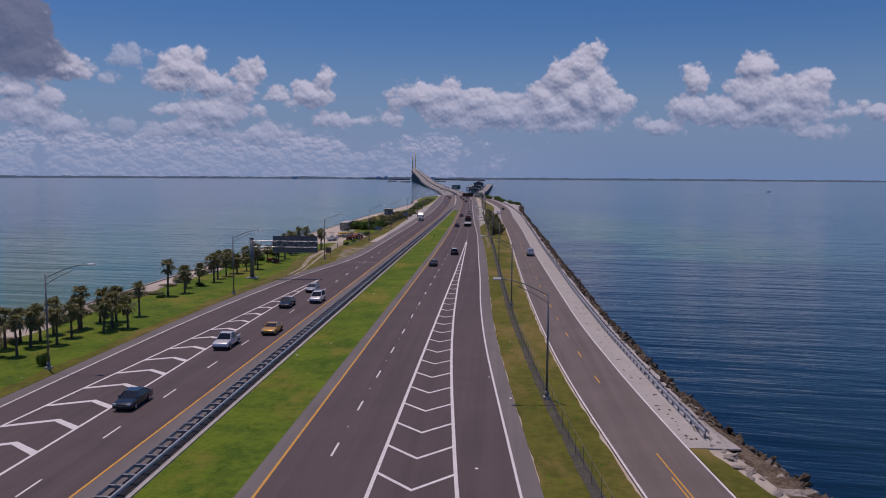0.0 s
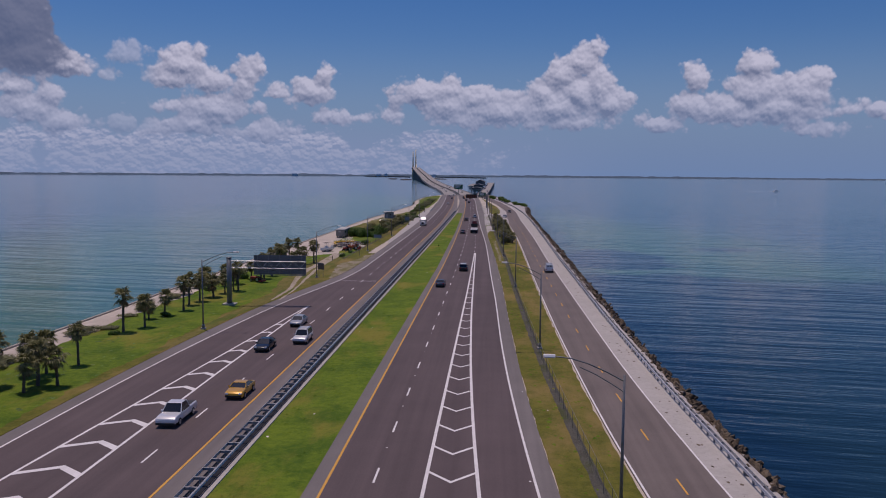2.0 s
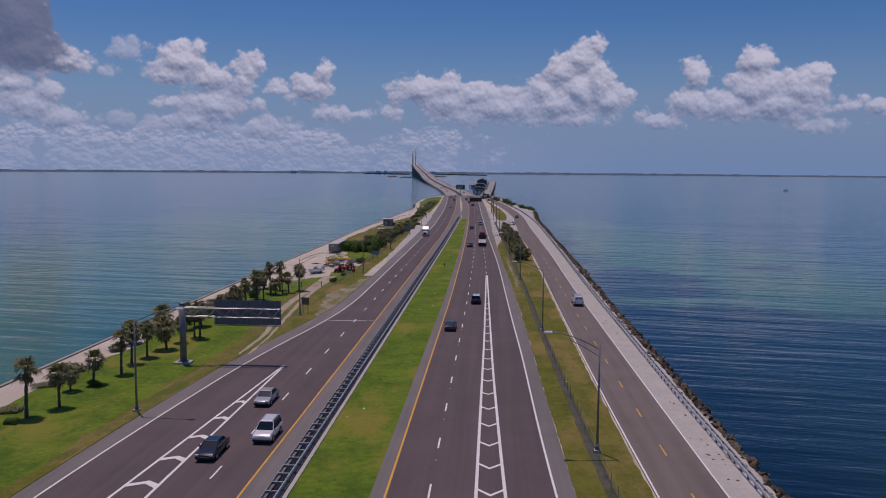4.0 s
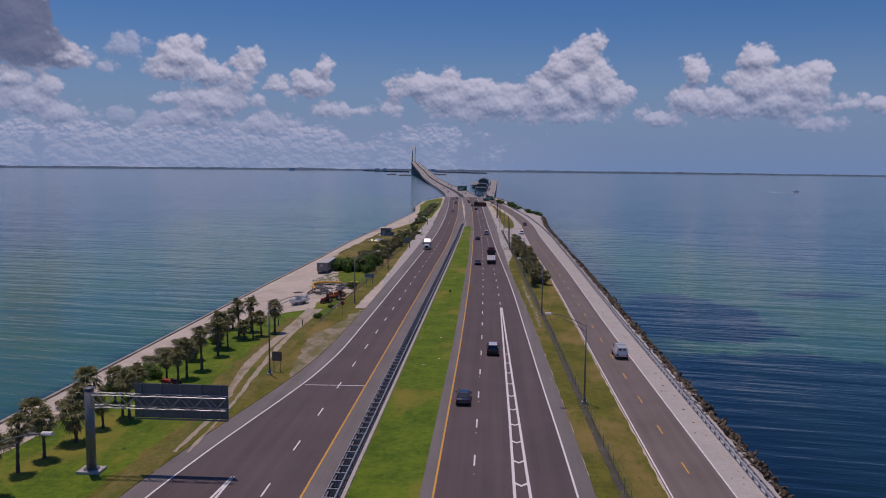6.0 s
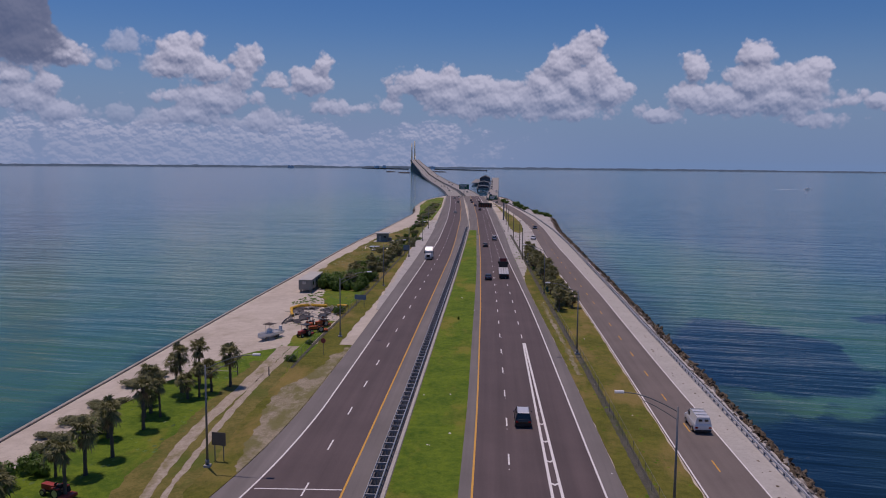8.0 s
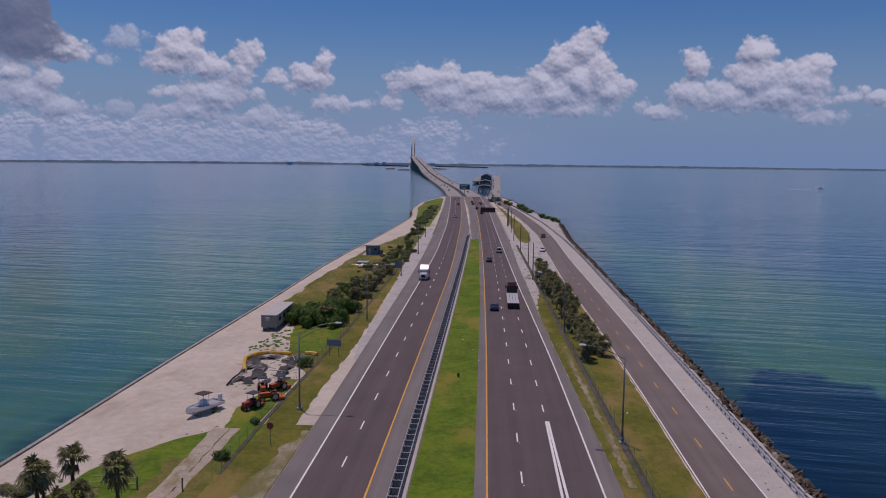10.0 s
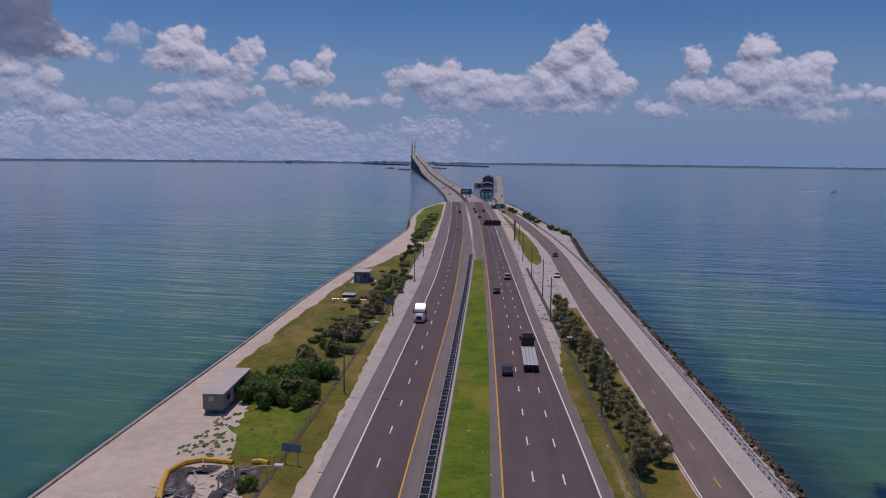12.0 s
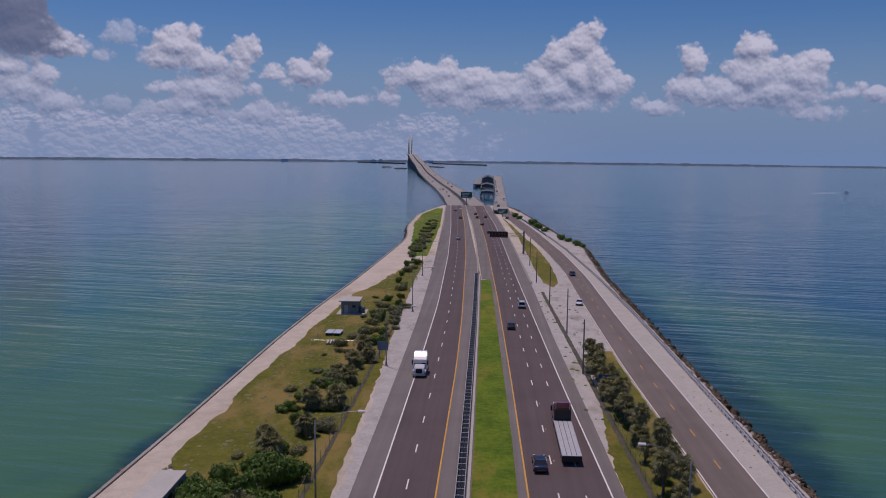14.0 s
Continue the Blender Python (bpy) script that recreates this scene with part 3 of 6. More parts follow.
def box(bm, x0, x1, y0, y1, z0, z1, bevel=0.0):
    r = bmesh.ops.create_cube(bm, size=1.0, matrix=Matrix.Translation(((x0 + x1) / 2, (y0 + y1) / 2, (z0 + z1) / 2)) @ Matrix.Diagonal((x1 - x0, y1 - y0, z1 - z0, 1)))
    if bevel:
        es = list({e for v in r["verts"] for e in v.link_edges})
        bmesh.ops.bevel(bm, geom=es, offset=bevel, segments=2, affect="EDGES", profile=0.6)
    return bm


def tube(bm, a, b, r0, r1=None, seg=8):
    a, b = Vector(a), Vector(b)
    d = b - a
    m = Matrix.Translation((a + b) / 2) @ d.to_track_quat("Z", "Y").to_matrix().to_4x4()
    bmesh.ops.create_cone(bm, cap_ends=True, segments=seg, radius1=r0, radius2=r0 if r1 is None else r1, depth=d.length, matrix=m)
    return bm


def sweep(bm, pts, r, seg=6):
    for a, b in zip(pts, pts[1:]):
        tube(bm, a, b, r, r, seg)
    return bm


def prism(bm, profile, x0, x1, taper=None):
    """A side profile of (y, z) drawn out in x; taper(z) narrows it."""
    rows = []
    for x in (x0, x1):
        rows.append([bm.verts.new((x * (taper(z) if taper else 1), y, z)) for y, z in profile])
    k = len(profile)
    bm.faces.new(rows[0])
    bm.faces.new(list(reversed(rows[1])))
    for i in range(k):
        j = (i + 1) % k
        bm.faces.new((rows[0][j], rows[0][i], rows[1][i], rows[1][j]))
    bmesh.ops.recalc_face_normals(bm, faces=bm.faces)
    return bm


def B():
    return bmesh.new()


def leafy(name, lo, hi, rough=0.6, through_light=0.35):
    """Leaves that differ one from another and let some light through."""
    def f(n, b):
        r = n.node("ShaderNodeNewGeometry").outputs["Random Per Island"]
        p = coords(n)
        k = n.math("ADD", n.math("MULTIPLY", r, 0.7), n.math("MULTIPLY", n.noise(p, 0.8, 3, 0.6), 0.4))
        col = n.mix(n.ramp(k, 0.15, 0.95, False), lo, hi)
        set_in(n, b, Base_Color=col, Roughness=rough)
        b.inputs["Specular IOR Level"].default_value = 0.35
        tr = n.node("ShaderNodeBsdfTranslucent", {"Color": col})
        out = n.t.nodes["Material Output"]
        mixed = n.node("ShaderNodeMixShader", {0: through_light, 1: b.outputs[0], 2: tr.outputs[0]})
        n.t.links.new(mixed.outputs[0], out.inputs[0])
    return material(name, f)


M_PALM = leafy("palm_frond", (0.095, 0.105, 0.035), (0.30, 0.285, 0.125), 0.5)
M_PALM_DRY = leafy("dead_frond", (0.14, 0.105, 0.06), (0.30, 0.225, 0.14), 0.8)
M_RAIL = plain("weathered_rail_steel", (0.52, 0.52, 0.53), 0.55, 0.25, 0.15)
M_POST = plain("rail_post", (0.27, 0.27, 0.28), 0.65, 0.2, 0.2)
M_TRUNK = plain("palm_trunk", (0.11, 0.095, 0.08), 0.9, vary=0.35, scale=4, spec=0.2)
M_LEAF = leafy("shrub_leaf", (0.055, 0.11, 0.018), (0.17, 0.27, 0.05), 0.55)
M_LEAF_GREY = leafy("scrub_leaf", (0.12, 0.135, 0.055), (0.29, 0.29, 0.15), 0.7)
M_BARK = plain("bark", (0.10, 0.08, 0.06), 0.9, vary=0.3, spec=0.2)
M_ROCK = ground_mat("riprap_rock", (0.26, 0.23, 0.20), (0.42, 0.385, 0.35), (0.14, 0.105, 0.08), 0.5, 0.05, 0.56, 3.0)
M_ROCK_WET = ground_mat("wet_rock", (0.085, 0.066, 0.046), (0.19, 0.15, 0.11), (0.055, 0.04, 0.028), 0.5, 0.05, 0.5, 3.0)
M_DARK = plain("dark_steel", (0.035, 0.037, 0.045), 0.6, 0.3, 0.2)
# asphalt under the rail, with the shade between the beams put into its colour
M_RAIL_BED_SHADED = plain("shaded_asphalt_strip", (0.022, 0.025, 0.034), 0.9, vary=0.25, spec=0.2)
M_WIRE = plain("fence_wire", (0.23, 0.225, 0.20), 0.6, 0.4)
M_SIGN_BACK = plain("sign_back", (0.16, 0.17, 0.19), 0.55, 0.4, 0.15, 0.6)
M_SIGN_GREEN = plain("sign_green", (0.015, 0.12, 0.075), 0.5)
M_SIGN_BLUE = plain("sign_blue", (0.02, 0.07, 0.20), 0.5)
M_SIGN_WHITE = plain("sign_white", (0.75, 0.75, 0.75), 0.5)
M_SIGN_RED = plain("sign_red", (0.30, 0.05, 0.06), 0.5)
M_BLACK = plain("black_panel", (0.012, 0.011, 0.012), 0.5)
M_AMBER = plain("amber_dots", (0.30, 0.07, 0.02), 0.5)
M_BRIDGE_SIDE = plain("bridge_beam", (0.26, 0.255, 0.25), 0.85, vary=0.15, scale=0.1, spec=0.2)
M_PYLON = plain("yellow_pylon", (0.78, 0.66, 0.42), 0.6)
# distance haze is put into these two colours: paler walls, bluer woods
M_HAZE_WALL = plain("hazy_far_wall", (0.62, 0.66, 0.72), 0.9, vary=0.1, scale=0.02, spec=0.0)
M_HAZE_WOODS = plain("hazy_far_woods", (0.10, 0.145, 0.20), 0.95, vary=0.25, scale=0.01, spec=0.0)
M_TIMBER = plain("weathered_timber", (0.22, 0.19, 0.16), 0.9, vary=0.3, scale=2)


# ---- guard rails, barrier, fences ----
def guard_rail(name, fn, y0, y1, half, label, bed=True, split=570):
    """Two steel beams on one row of posts, with blocks between."""
    rail = tagged(new(name), label, "guard rail")
    n = int((y1 - y0) / 3.8)
    prof = [(-0.02, 0.50), (0.05, 0.55), (-0.01, 0.61), (-0.01, 0.67), (0.05, 0.73), (-0.02, 0.79)]
    for sx in (-1, 1):
        verts, faces = [], []
        for i in range(n + 1):
            y = y0 + (y1 - y0) * i / n
            x = fn(y)
            fl = [(x + sx * (half + dx), y, z) for dx, z in prof] + [(x + sx * (half - 0.03), y, 0.79), (x + sx * (half - 0.03), y, 0.50)]
            verts += fl
        for i in range(n):
            for k in range(8):
                o, q = i * 8 + k, i * 8 + (k + 1) % 8
                faces.append((o, q, q + 8, o + 8))
        mesh_ob("beam", verts, faces, M_RAIL, rail)
    b = B()
    box(b, -0.07, 0.07, -0.1, 0.1, 0, 0.74)
    box(b, -half + 0.03, half - 0.03, -0.09, 0.09, 0.54, 0.74)
    first = part("post", b, M_POST, rail)
    k, extra = 0, []
    y = y0 + 0.6
    while y < y1:
        m = pose(fn(y), y, 0.02, 0, 0, 0)
        if k == 0:
            first.matrix_basis = m
        elif k < 298:
            twin(first, m)
        else:
            extra.append((fn(y), y))
        k += 1
        y += 1.905
    if extra:
        verts, faces = [], []
        for x, yy in extra:
            o = len(verts)
            verts += [(x + a, yy + c, z) for z in (0, 0.8) for a, c in ((-0.3, -0.09), (0.3, -0.09), (0.3, 0.09), (-0.3, 0.09))]
            faces += [(o, o + 1, o + 5, o + 4), (o + 1, o + 2, o + 6, o + 5), (o + 2, o + 3, o + 7, o + 6), (o + 3, o, o + 4, o + 7), (o + 4, o + 5, o + 6, o + 7)]
        tagged(mesh_ob("far_posts", verts, faces, M_POST, rail), kind="stuff")
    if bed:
        # near-black strip: paving darkened to carry the shade between the beams
        strip("bed", shift(fn, -half - 0.02), shift(fn, half + 0.0), y0, y1, 0.09, M_RAIL_BED_SHADED, parent=rail)
        strip("kerb", shift(fn, half + 0.25), shift(fn, half + 0.6), y0, y1, 0.12, M_CONCRETE, parent=rail)
    return rail


guard_rail("median_guard_rail", RAIL_L, 28, 497, 0.52, "galvanised double guard rail along the grass median")
guard_rail("shore_guard_rail", GUARD_R, 64, 798, 0.17, "galvanised double guard rail above the rocks", bed=False)


def barrier(name, fn, y0, y1, label, h=0.85):
    verts, faces = [], []
    prof = [(-0.3, 0), (-0.28, 0.12), (-0.12, 0.35), (-0.08, h), (0.08, h), (0.12, 0.35), (0.28, 0.12), (0.3, 0)]
    n = int((y1 - y0) / 6)
    for i in range(n + 1):
        y = y0 + (y1 - y0) * i / n
        verts += [(fn(y) + dx, y, z + 0.02) for dx, z in prof]
    for i in range(n):
        for k in range(7):
            o = i * 8 + k
            faces.append((o, o + 1, o + 9, o + 8))
    faces += [tuple(range(8)), tuple(reversed(range(n * 8, n * 8 + 8)))]
    return tagged(mesh_ob(name, verts, faces, M_CONCRETE), label, "concrete barrier", kind="structure")


barrier("barrier_median", smooth(line((494, -9.3), (573, -11), (684, -15.3), (828, -22.9), (868, -24.9))), 497, 868, "pale concrete median barrier before the bridge")
barrier("barrier_west", smooth(line((490, -25.0), (518, -25.6), (681, -32.0), (868, -40.4))), 505, 868, "low concrete barrier at the bridge approach", 0.7)
barrier("barrier_east", smooth(line((470, 7.6), (598, 4.3), (700, 1.1), (868, -5.9))), 480, 868, "low concrete barrier beside the ramp", 0.7)


M_WEEDY = ground_mat("weedy_soil", (0.075, 0.072, 0.06), (0.12, 0.115, 0.095), (0.07, 0.08, 0.03), 0.5)


def chain_fence(name, fn, y0, y1, h, label):
    fence = tagged(new(name), label, "fence")
    b = B()
    tube(b, (0, 0, -0.05), (0, 0, h), 0.022, 0.022, 6)
    first = part("post", b, M_WIRE, fence)
    ys = [y0 + 3.0 * i for i in range(int((y1 - y0) / 3.0) + 1)]
    for i, y in enumerate(ys):
        m = pose(fn(y), y, 0)
        if i == 0:
            first.matrix_basis = m
        else:
            twin(first, m)
    b = B()
    sweep(b, [(fn(y), y, h - 0.03) for y in ys], 0.017, 5)
    part("top_rail", b, M_WIRE, fence)
    verts, faces = [], []
    s, w = 0.6, 0.007
    y = y0
    while y < y1 - h:
        for d in (1, -1):
            ya, yb = (y, y + h * 0.9) if d > 0 else (y + h * 0.9, y)
            o = len(verts)
            verts += [(fn(ya), ya - w, 0.05), (fn(ya), ya + w, 0.05), (fn(yb), yb + w, h - 0.05), (fn(yb), yb - w, h - 0.05)]
            faces.append((o, o + 1, o + 2, o + 3))
        y += s
    tagged(mesh_ob("wire_mesh", verts, faces, M_WIRE, fence), kind="stuff")
    return fence


FENCE_E = smooth(line((-40, 31), (0, 27), (52, 22.8), (64, 21.7), (78, 20.7), (120, 18.6), (180, 17), (234, 16), (300, 14.1), (340, 13), (392, 11.8), (470, 9.6)))
FENCE_W = smooth(line((228, -27.3), (250, -27.7), (300, -26.9), (350, -27.1), (400, -27.4), (440, -28)))
chain_fence("chain_link_fence", FENCE_E, 30, 392, 1.7, "dark chain-link fence along the grass strip")
chain_fence("chain_link_fence", FENCE_W, 234, 440, 1.7, "dark chain-link fence behind the dry verge")
strip("fence_foot_east", wobble(shift(FENCE_E, -0.5), 0.12, 0.7, 20), wobble(shift(FENCE_E, 0.42), 0.12, 0.7, 21), 20, 465, 0.04, M_WEEDY, 1.0, label="dark weedy strip below the fence", category="ground strip")
strip("fence_foot_west", wobble(shift(FENCE_W, -0.3), 0.12, 0.7, 22), wobble(shift(FENCE_W, 0.2), 0.1, 0.7, 23), 236, 440, 0.04, M_WEEDY, 1.0, label="dark weedy strip below the fence", category="ground strip")


# ---- street lamps and utility poles ----
def street_lamp(reach):
    lamp = tagged(new("street_lamp"), "tall grey metal street lamp with a long curved arm", "street lamp", "street lamps along the causeway")
    b = B()
    box(b, -0.32, 0.32, -0.32, 0.32, -0.05, 0.25, 0.03)
    part("footing", b, M_CONCRETE, lamp, "small concrete footing")
    b = B()
    tube(b, (0, 0, 0.2), (0, 0, 0.75), 0.21, 0.2, 10)
    tube(b, (0, 0, 0.7), (0, 0, 10.3), 0.125, 0.075, 10)
    part("pole", b, M_POLE, lamp, smooth_it=True)
    s = math.copysign(1, reach)
    pts = [(0, 0, 9.9)] + [(reach * t, 0, 9.9 + 1.55 * math.sin(t * math.pi / 2)) for t in (0.25, 0.5, 0.75, 1.0)]
    b = sweep(B(), pts, 0.045, 6)
    part("arm", b, M_POLE, lamp)
    b = sweep(B(), [(0, 0, 9.2)] + [(reach * t, 0, 9.2 + 1.9 * math.sin(t * math.pi / 2)) for t in (0.2, 0.4, 0.62)], 0.035, 6)
    part("brace", b, M_POLE, lamp)
    b = B()
    prism(b, [(-0.16, 11.36), (0.16, 11.36), (0.19, 11.45), (0.12, 11.56), (-0.12, 11.56), (-0.19, 11.45)], reach - 0.15 * s, reach + 0.6 * s)
    part("lamp_head", b, M_SIGN_WHITE, lamp, "pale lamp head")
    return lamp


lamp_w = street_lamp(4.9)
lamp_w.matrix_basis = pose(-32.3, 82.7, 0)
for x, y in ((-34, 28), (-30.0, 138.3), (-26.2, 197.5), (-24.4, 258.2), (-24.7, 316.5), (-24.8, 378.3), (-24.9, 431), (-27.5, 492)):
    copy_thing(lamp_w, pose(x, y, 0))
lamp_e = street_lamp(-4.6)
lamp_e.matrix_basis = pose(20.9, 75.2, 0)
for x, y in ((23.5, 20), (18.75, 129.5), (17.1, 187.7), (15.4, 249), (14.0, 308.9)):
    copy_thing(lamp_e, pose(x, y, 0))


def utility_pole():
    u = tagged(new("utility_pole"), "slim grey-brown utility pole standing in white sand", "utility pole", "utility poles in the sand")
    b = tube(B(), (0, 0, -0.1), (0, 0, 10.1), 0.16, 0.11, 8)
    part("pole", b, M_TIMBER, u)
    b = box(B(), -0.05, 0.05, -0.7, 0.7, 9.4, 9.52)
    part("crossarm", b, M_TIMBER, u)
    b = B()
    for yy in (-0.6, 0.0, 0.6):
        tube(b, (0, yy, 9.5), (0, yy, 9.72), 0.05, 0.04, 6)
    part("insulators", b, M_DARK, u)
    return u


pole = utility_pole()
pole.matrix_basis = pose(11.4, 376, 0)
for x, y in ((11.7, 410), (10.4, 445), (9.0, 482), (8.8, 520)):
    copy_thing(pole, pose(x, y, 0))


# ---- signs ----
def lattice(bm, a, b, h, w, n, r=0.035):
    """A box truss along x from a to b with diagonals."""
    (xa, y, z), xb = a, b
    for dy in (-w / 2, w / 2):
        for dz in (-h / 2, h / 2):
            tube(bm, (xa, y + dy, z + dz), (xb, y + dy, z + dz), r * 1.4, None, 6)
    for i in range(n):
        x0, x1 = xa + (xb - xa) * i / n, xa + (xb - xa) * (i + 1) / n
        f = 1 if i % 2 else -1
        for dy in (-w / 2, w / 2):
            tube(bm, (x0, y + dy, z - f * h / 2), (x1, y + dy, z + f * h / 2), r, None, 5)
        for dz in (-h / 2, h / 2):
            tube(bm, (x0, y - f * w / 2, z + dz), (x1, y + f * w / 2, z + dz), r, None, 5)
    return bm


def sign_gantry():
    g = tagged(new("sign_gantry"), "cantilever highway sign gantry seen from its grey back", "sign gantry")
    b = B()
    box(b, -1.1, 1.1, -0.9, 0.9, -0.1, 0.25, 0.05)
    part("footing", b, M_CONCRETE, g, "square concrete footing")
    b = B()
    tube(b, (0, 0, 0.2), (0, 0, 8.2), 0.46, 0.42, 16)
    tube(b, (0, 0, 8.2), (0, 0, 8.3), 0.5, 0.5, 16)
    tube(b, (0, 0, 0.2), (0, 0, 0.32), 0.75, 0.75, 16)
    part("column", b, M_POLE, g, "thick grey steel column", True)
    part("truss", lattice(B(), (0.3, 0, 7.1), 13.5, 1.2, 0.9, 12), M_STEEL, g)
    b = B()
    box(b, 4.2, 13.4, 0.62, 0.68, 5.35, 8.7)
    part("sign_panel", b, M_SIGN_BACK, g, "large blank grey panel back")
    for i in range(5):
        b = box(B(), 4.8 + 1.95 * i, 4.92 + 1.95 * i, 0.5, 0.62, 5.35, 8.7)
        part("stiffener", b, M_POLE, g)
    b = B()
    box(b, 4.2, 13.4, 0.4, 0.6, 5.2, 5.3)
    part("walkway", b, M_POLE, g)
    g.matrix_basis = pose(-33.3, 160.2, 0)
    return g


sign_gantry()


def post_sign(name, label, w, h, z, mat, legs=2, back=True):
    s = tagged(new(name), label, "road sign")
    b = box(B(), -w / 2, w / 2, -0.02, 0.02, z, z + h, 0.0)
    part("panel", b, mat, s)
    for i in range(legs):
        x = 0 if legs == 1 else (-w * 0.32 + i * w * 0.64)
        part("leg", box(B(), x - 0.04, x + 0.04, 0.025, 0.1, -0.1, z + h * 0.95), M_POLE, s)
    return s


post_sign("roadside_sign", "brown-grey roadside sign seen from behind", 1.5, 1.35, 1.6, plain("sign_back_brown", (0.16, 0.13, 0.11), 0.6)).matrix_basis = pose(-25.6, 199.2, 0, 0, 0, -8)
post_sign("wide_roadside_sign", "wide blue-grey sign back beside the fence", 2.6, 1.0, 1.6, plain("sign_back_blue", (0.20, 0.25, 0.31), 0.5)).matrix_basis = pose(-25.6, 287, 0, 0, 0, -14)
post_sign("far_roadside_sign", "blue-grey sign back near the fence end", 2.2, 1.7, 1.6, plain("sign_back_blue", (0.20, 0.25, 0.31), 0.5)).matrix_basis = pose(-26.2, 384, 0, 0, 0, -14)
post_sign("blue_service_sign", "blue service sign beside the palms", 2.0, 1.7, 1.8, M_SIGN_BLUE).matrix_basis = pose(13.4, 363, 0)
post_sign("narrow_blue_sign", "narrow teal-blue sign on a post", 0.7, 2.4, 0.4, plain("sign_teal", (0.03, 0.16, 0.20), 0.5), 1).matrix_basis = pose(14.9, 309.5, 0)


def octagon_sign():
    s = tagged(new("stop_sign"), "small dark red eight-sided sign on a post", "road sign")
    b = B()
    tube(b, (0, -0.015, 2.2), (0, 0.015, 2.2), 0.42, 0.42, 8)
    part("panel", b, M_SIGN_RED, s)
    part("leg", box(B(), -0.03, 0.03, 0.02, 0.08, -0.1, 2.4), M_POLE, s)
    s.matrix_basis = pose(-24.6, 245, 0)


octagon_sign()


def message_sign():
    g = tagged(new("message_sign"), "black electronic message sign on a cantilever over the lanes", "message sign")
    part("column", tube(B(), (0, 0, -0.1), (0, 0, 9.2), 0.4, 0.36, 12), M_POLE, g)
    part("truss", lattice(B(), (-0.3, 0, 7.8), -13.5, 1.2, 0.9, 10), M_POLE, g)
    part("cabinet", box(B(), -13.6, -6.4, -0.55, 0.55, 6.6, 9.0, 0.05), M_BLACK, g, "black display cabinet")
    for i in range(3):
        for k in range(5):
            part("lamp_row", box(B(), -13.1 + 1.28 * k, -12.3 + 1.28 * k, -0.565, -0.552, 6.95 + 0.65 * i, 7.2 + 0.65 * i), M_AMBER, g)
    g.matrix_basis = pose(8.0, 556, 0)


message_sign()


def overhead_sign(name, label, x, y, w, z0, z1):
    g = tagged(new(name), label, "road sign")
    part("panel", box(B(), -w / 2, w / 2, -0.06, 0.06, z0, z1, 0.03), M_SIGN_GREEN, g, "green panel")
    for k in range(3):
        part("legend_bar", box(B(), -w * 0.38, w * (0.3 - 0.1 * k), -0.075, -0.065, z1 - (z1 - z0) * (0.3 + 0.25 * k), z1 - (z1 - z0) * (0.2 + 0.25 * k)), M_SIGN_WHITE, g)
    part("post", tube(B(), (0, 0.3, -0.2), (0, 0.3, z1 - 0.2), 0.28, 0.24, 10), M_POLE, g)
    g.matrix_basis = pose(x, y, 0)


overhead_sign("bridge_sign", "large green guide sign at the bridge head", -24.2, 868, 9.0, 6.2, 10.8)
overhead_sign("pier_sign", "green guide sign near the pier entrance", 2.5, 752, 6.0, 2.2, 5.4)


# ---- bridge, pier and far shore ----
def deck_line(y):
    return float(np.interp(y, [868, 984, 1194, 1438, 1812, 2200, 2560, 3286, 3500], [-24.4, -34, -56, -85, -130, -172, -215, -301, -326]))


def deck_z(y):
    t = min(max((y - 1250) / 2050, 0), 1)
    return 0.05 + 43 * t ** 1.5 if y < 3300 else 43.05 - (y - 3300) * 0.02


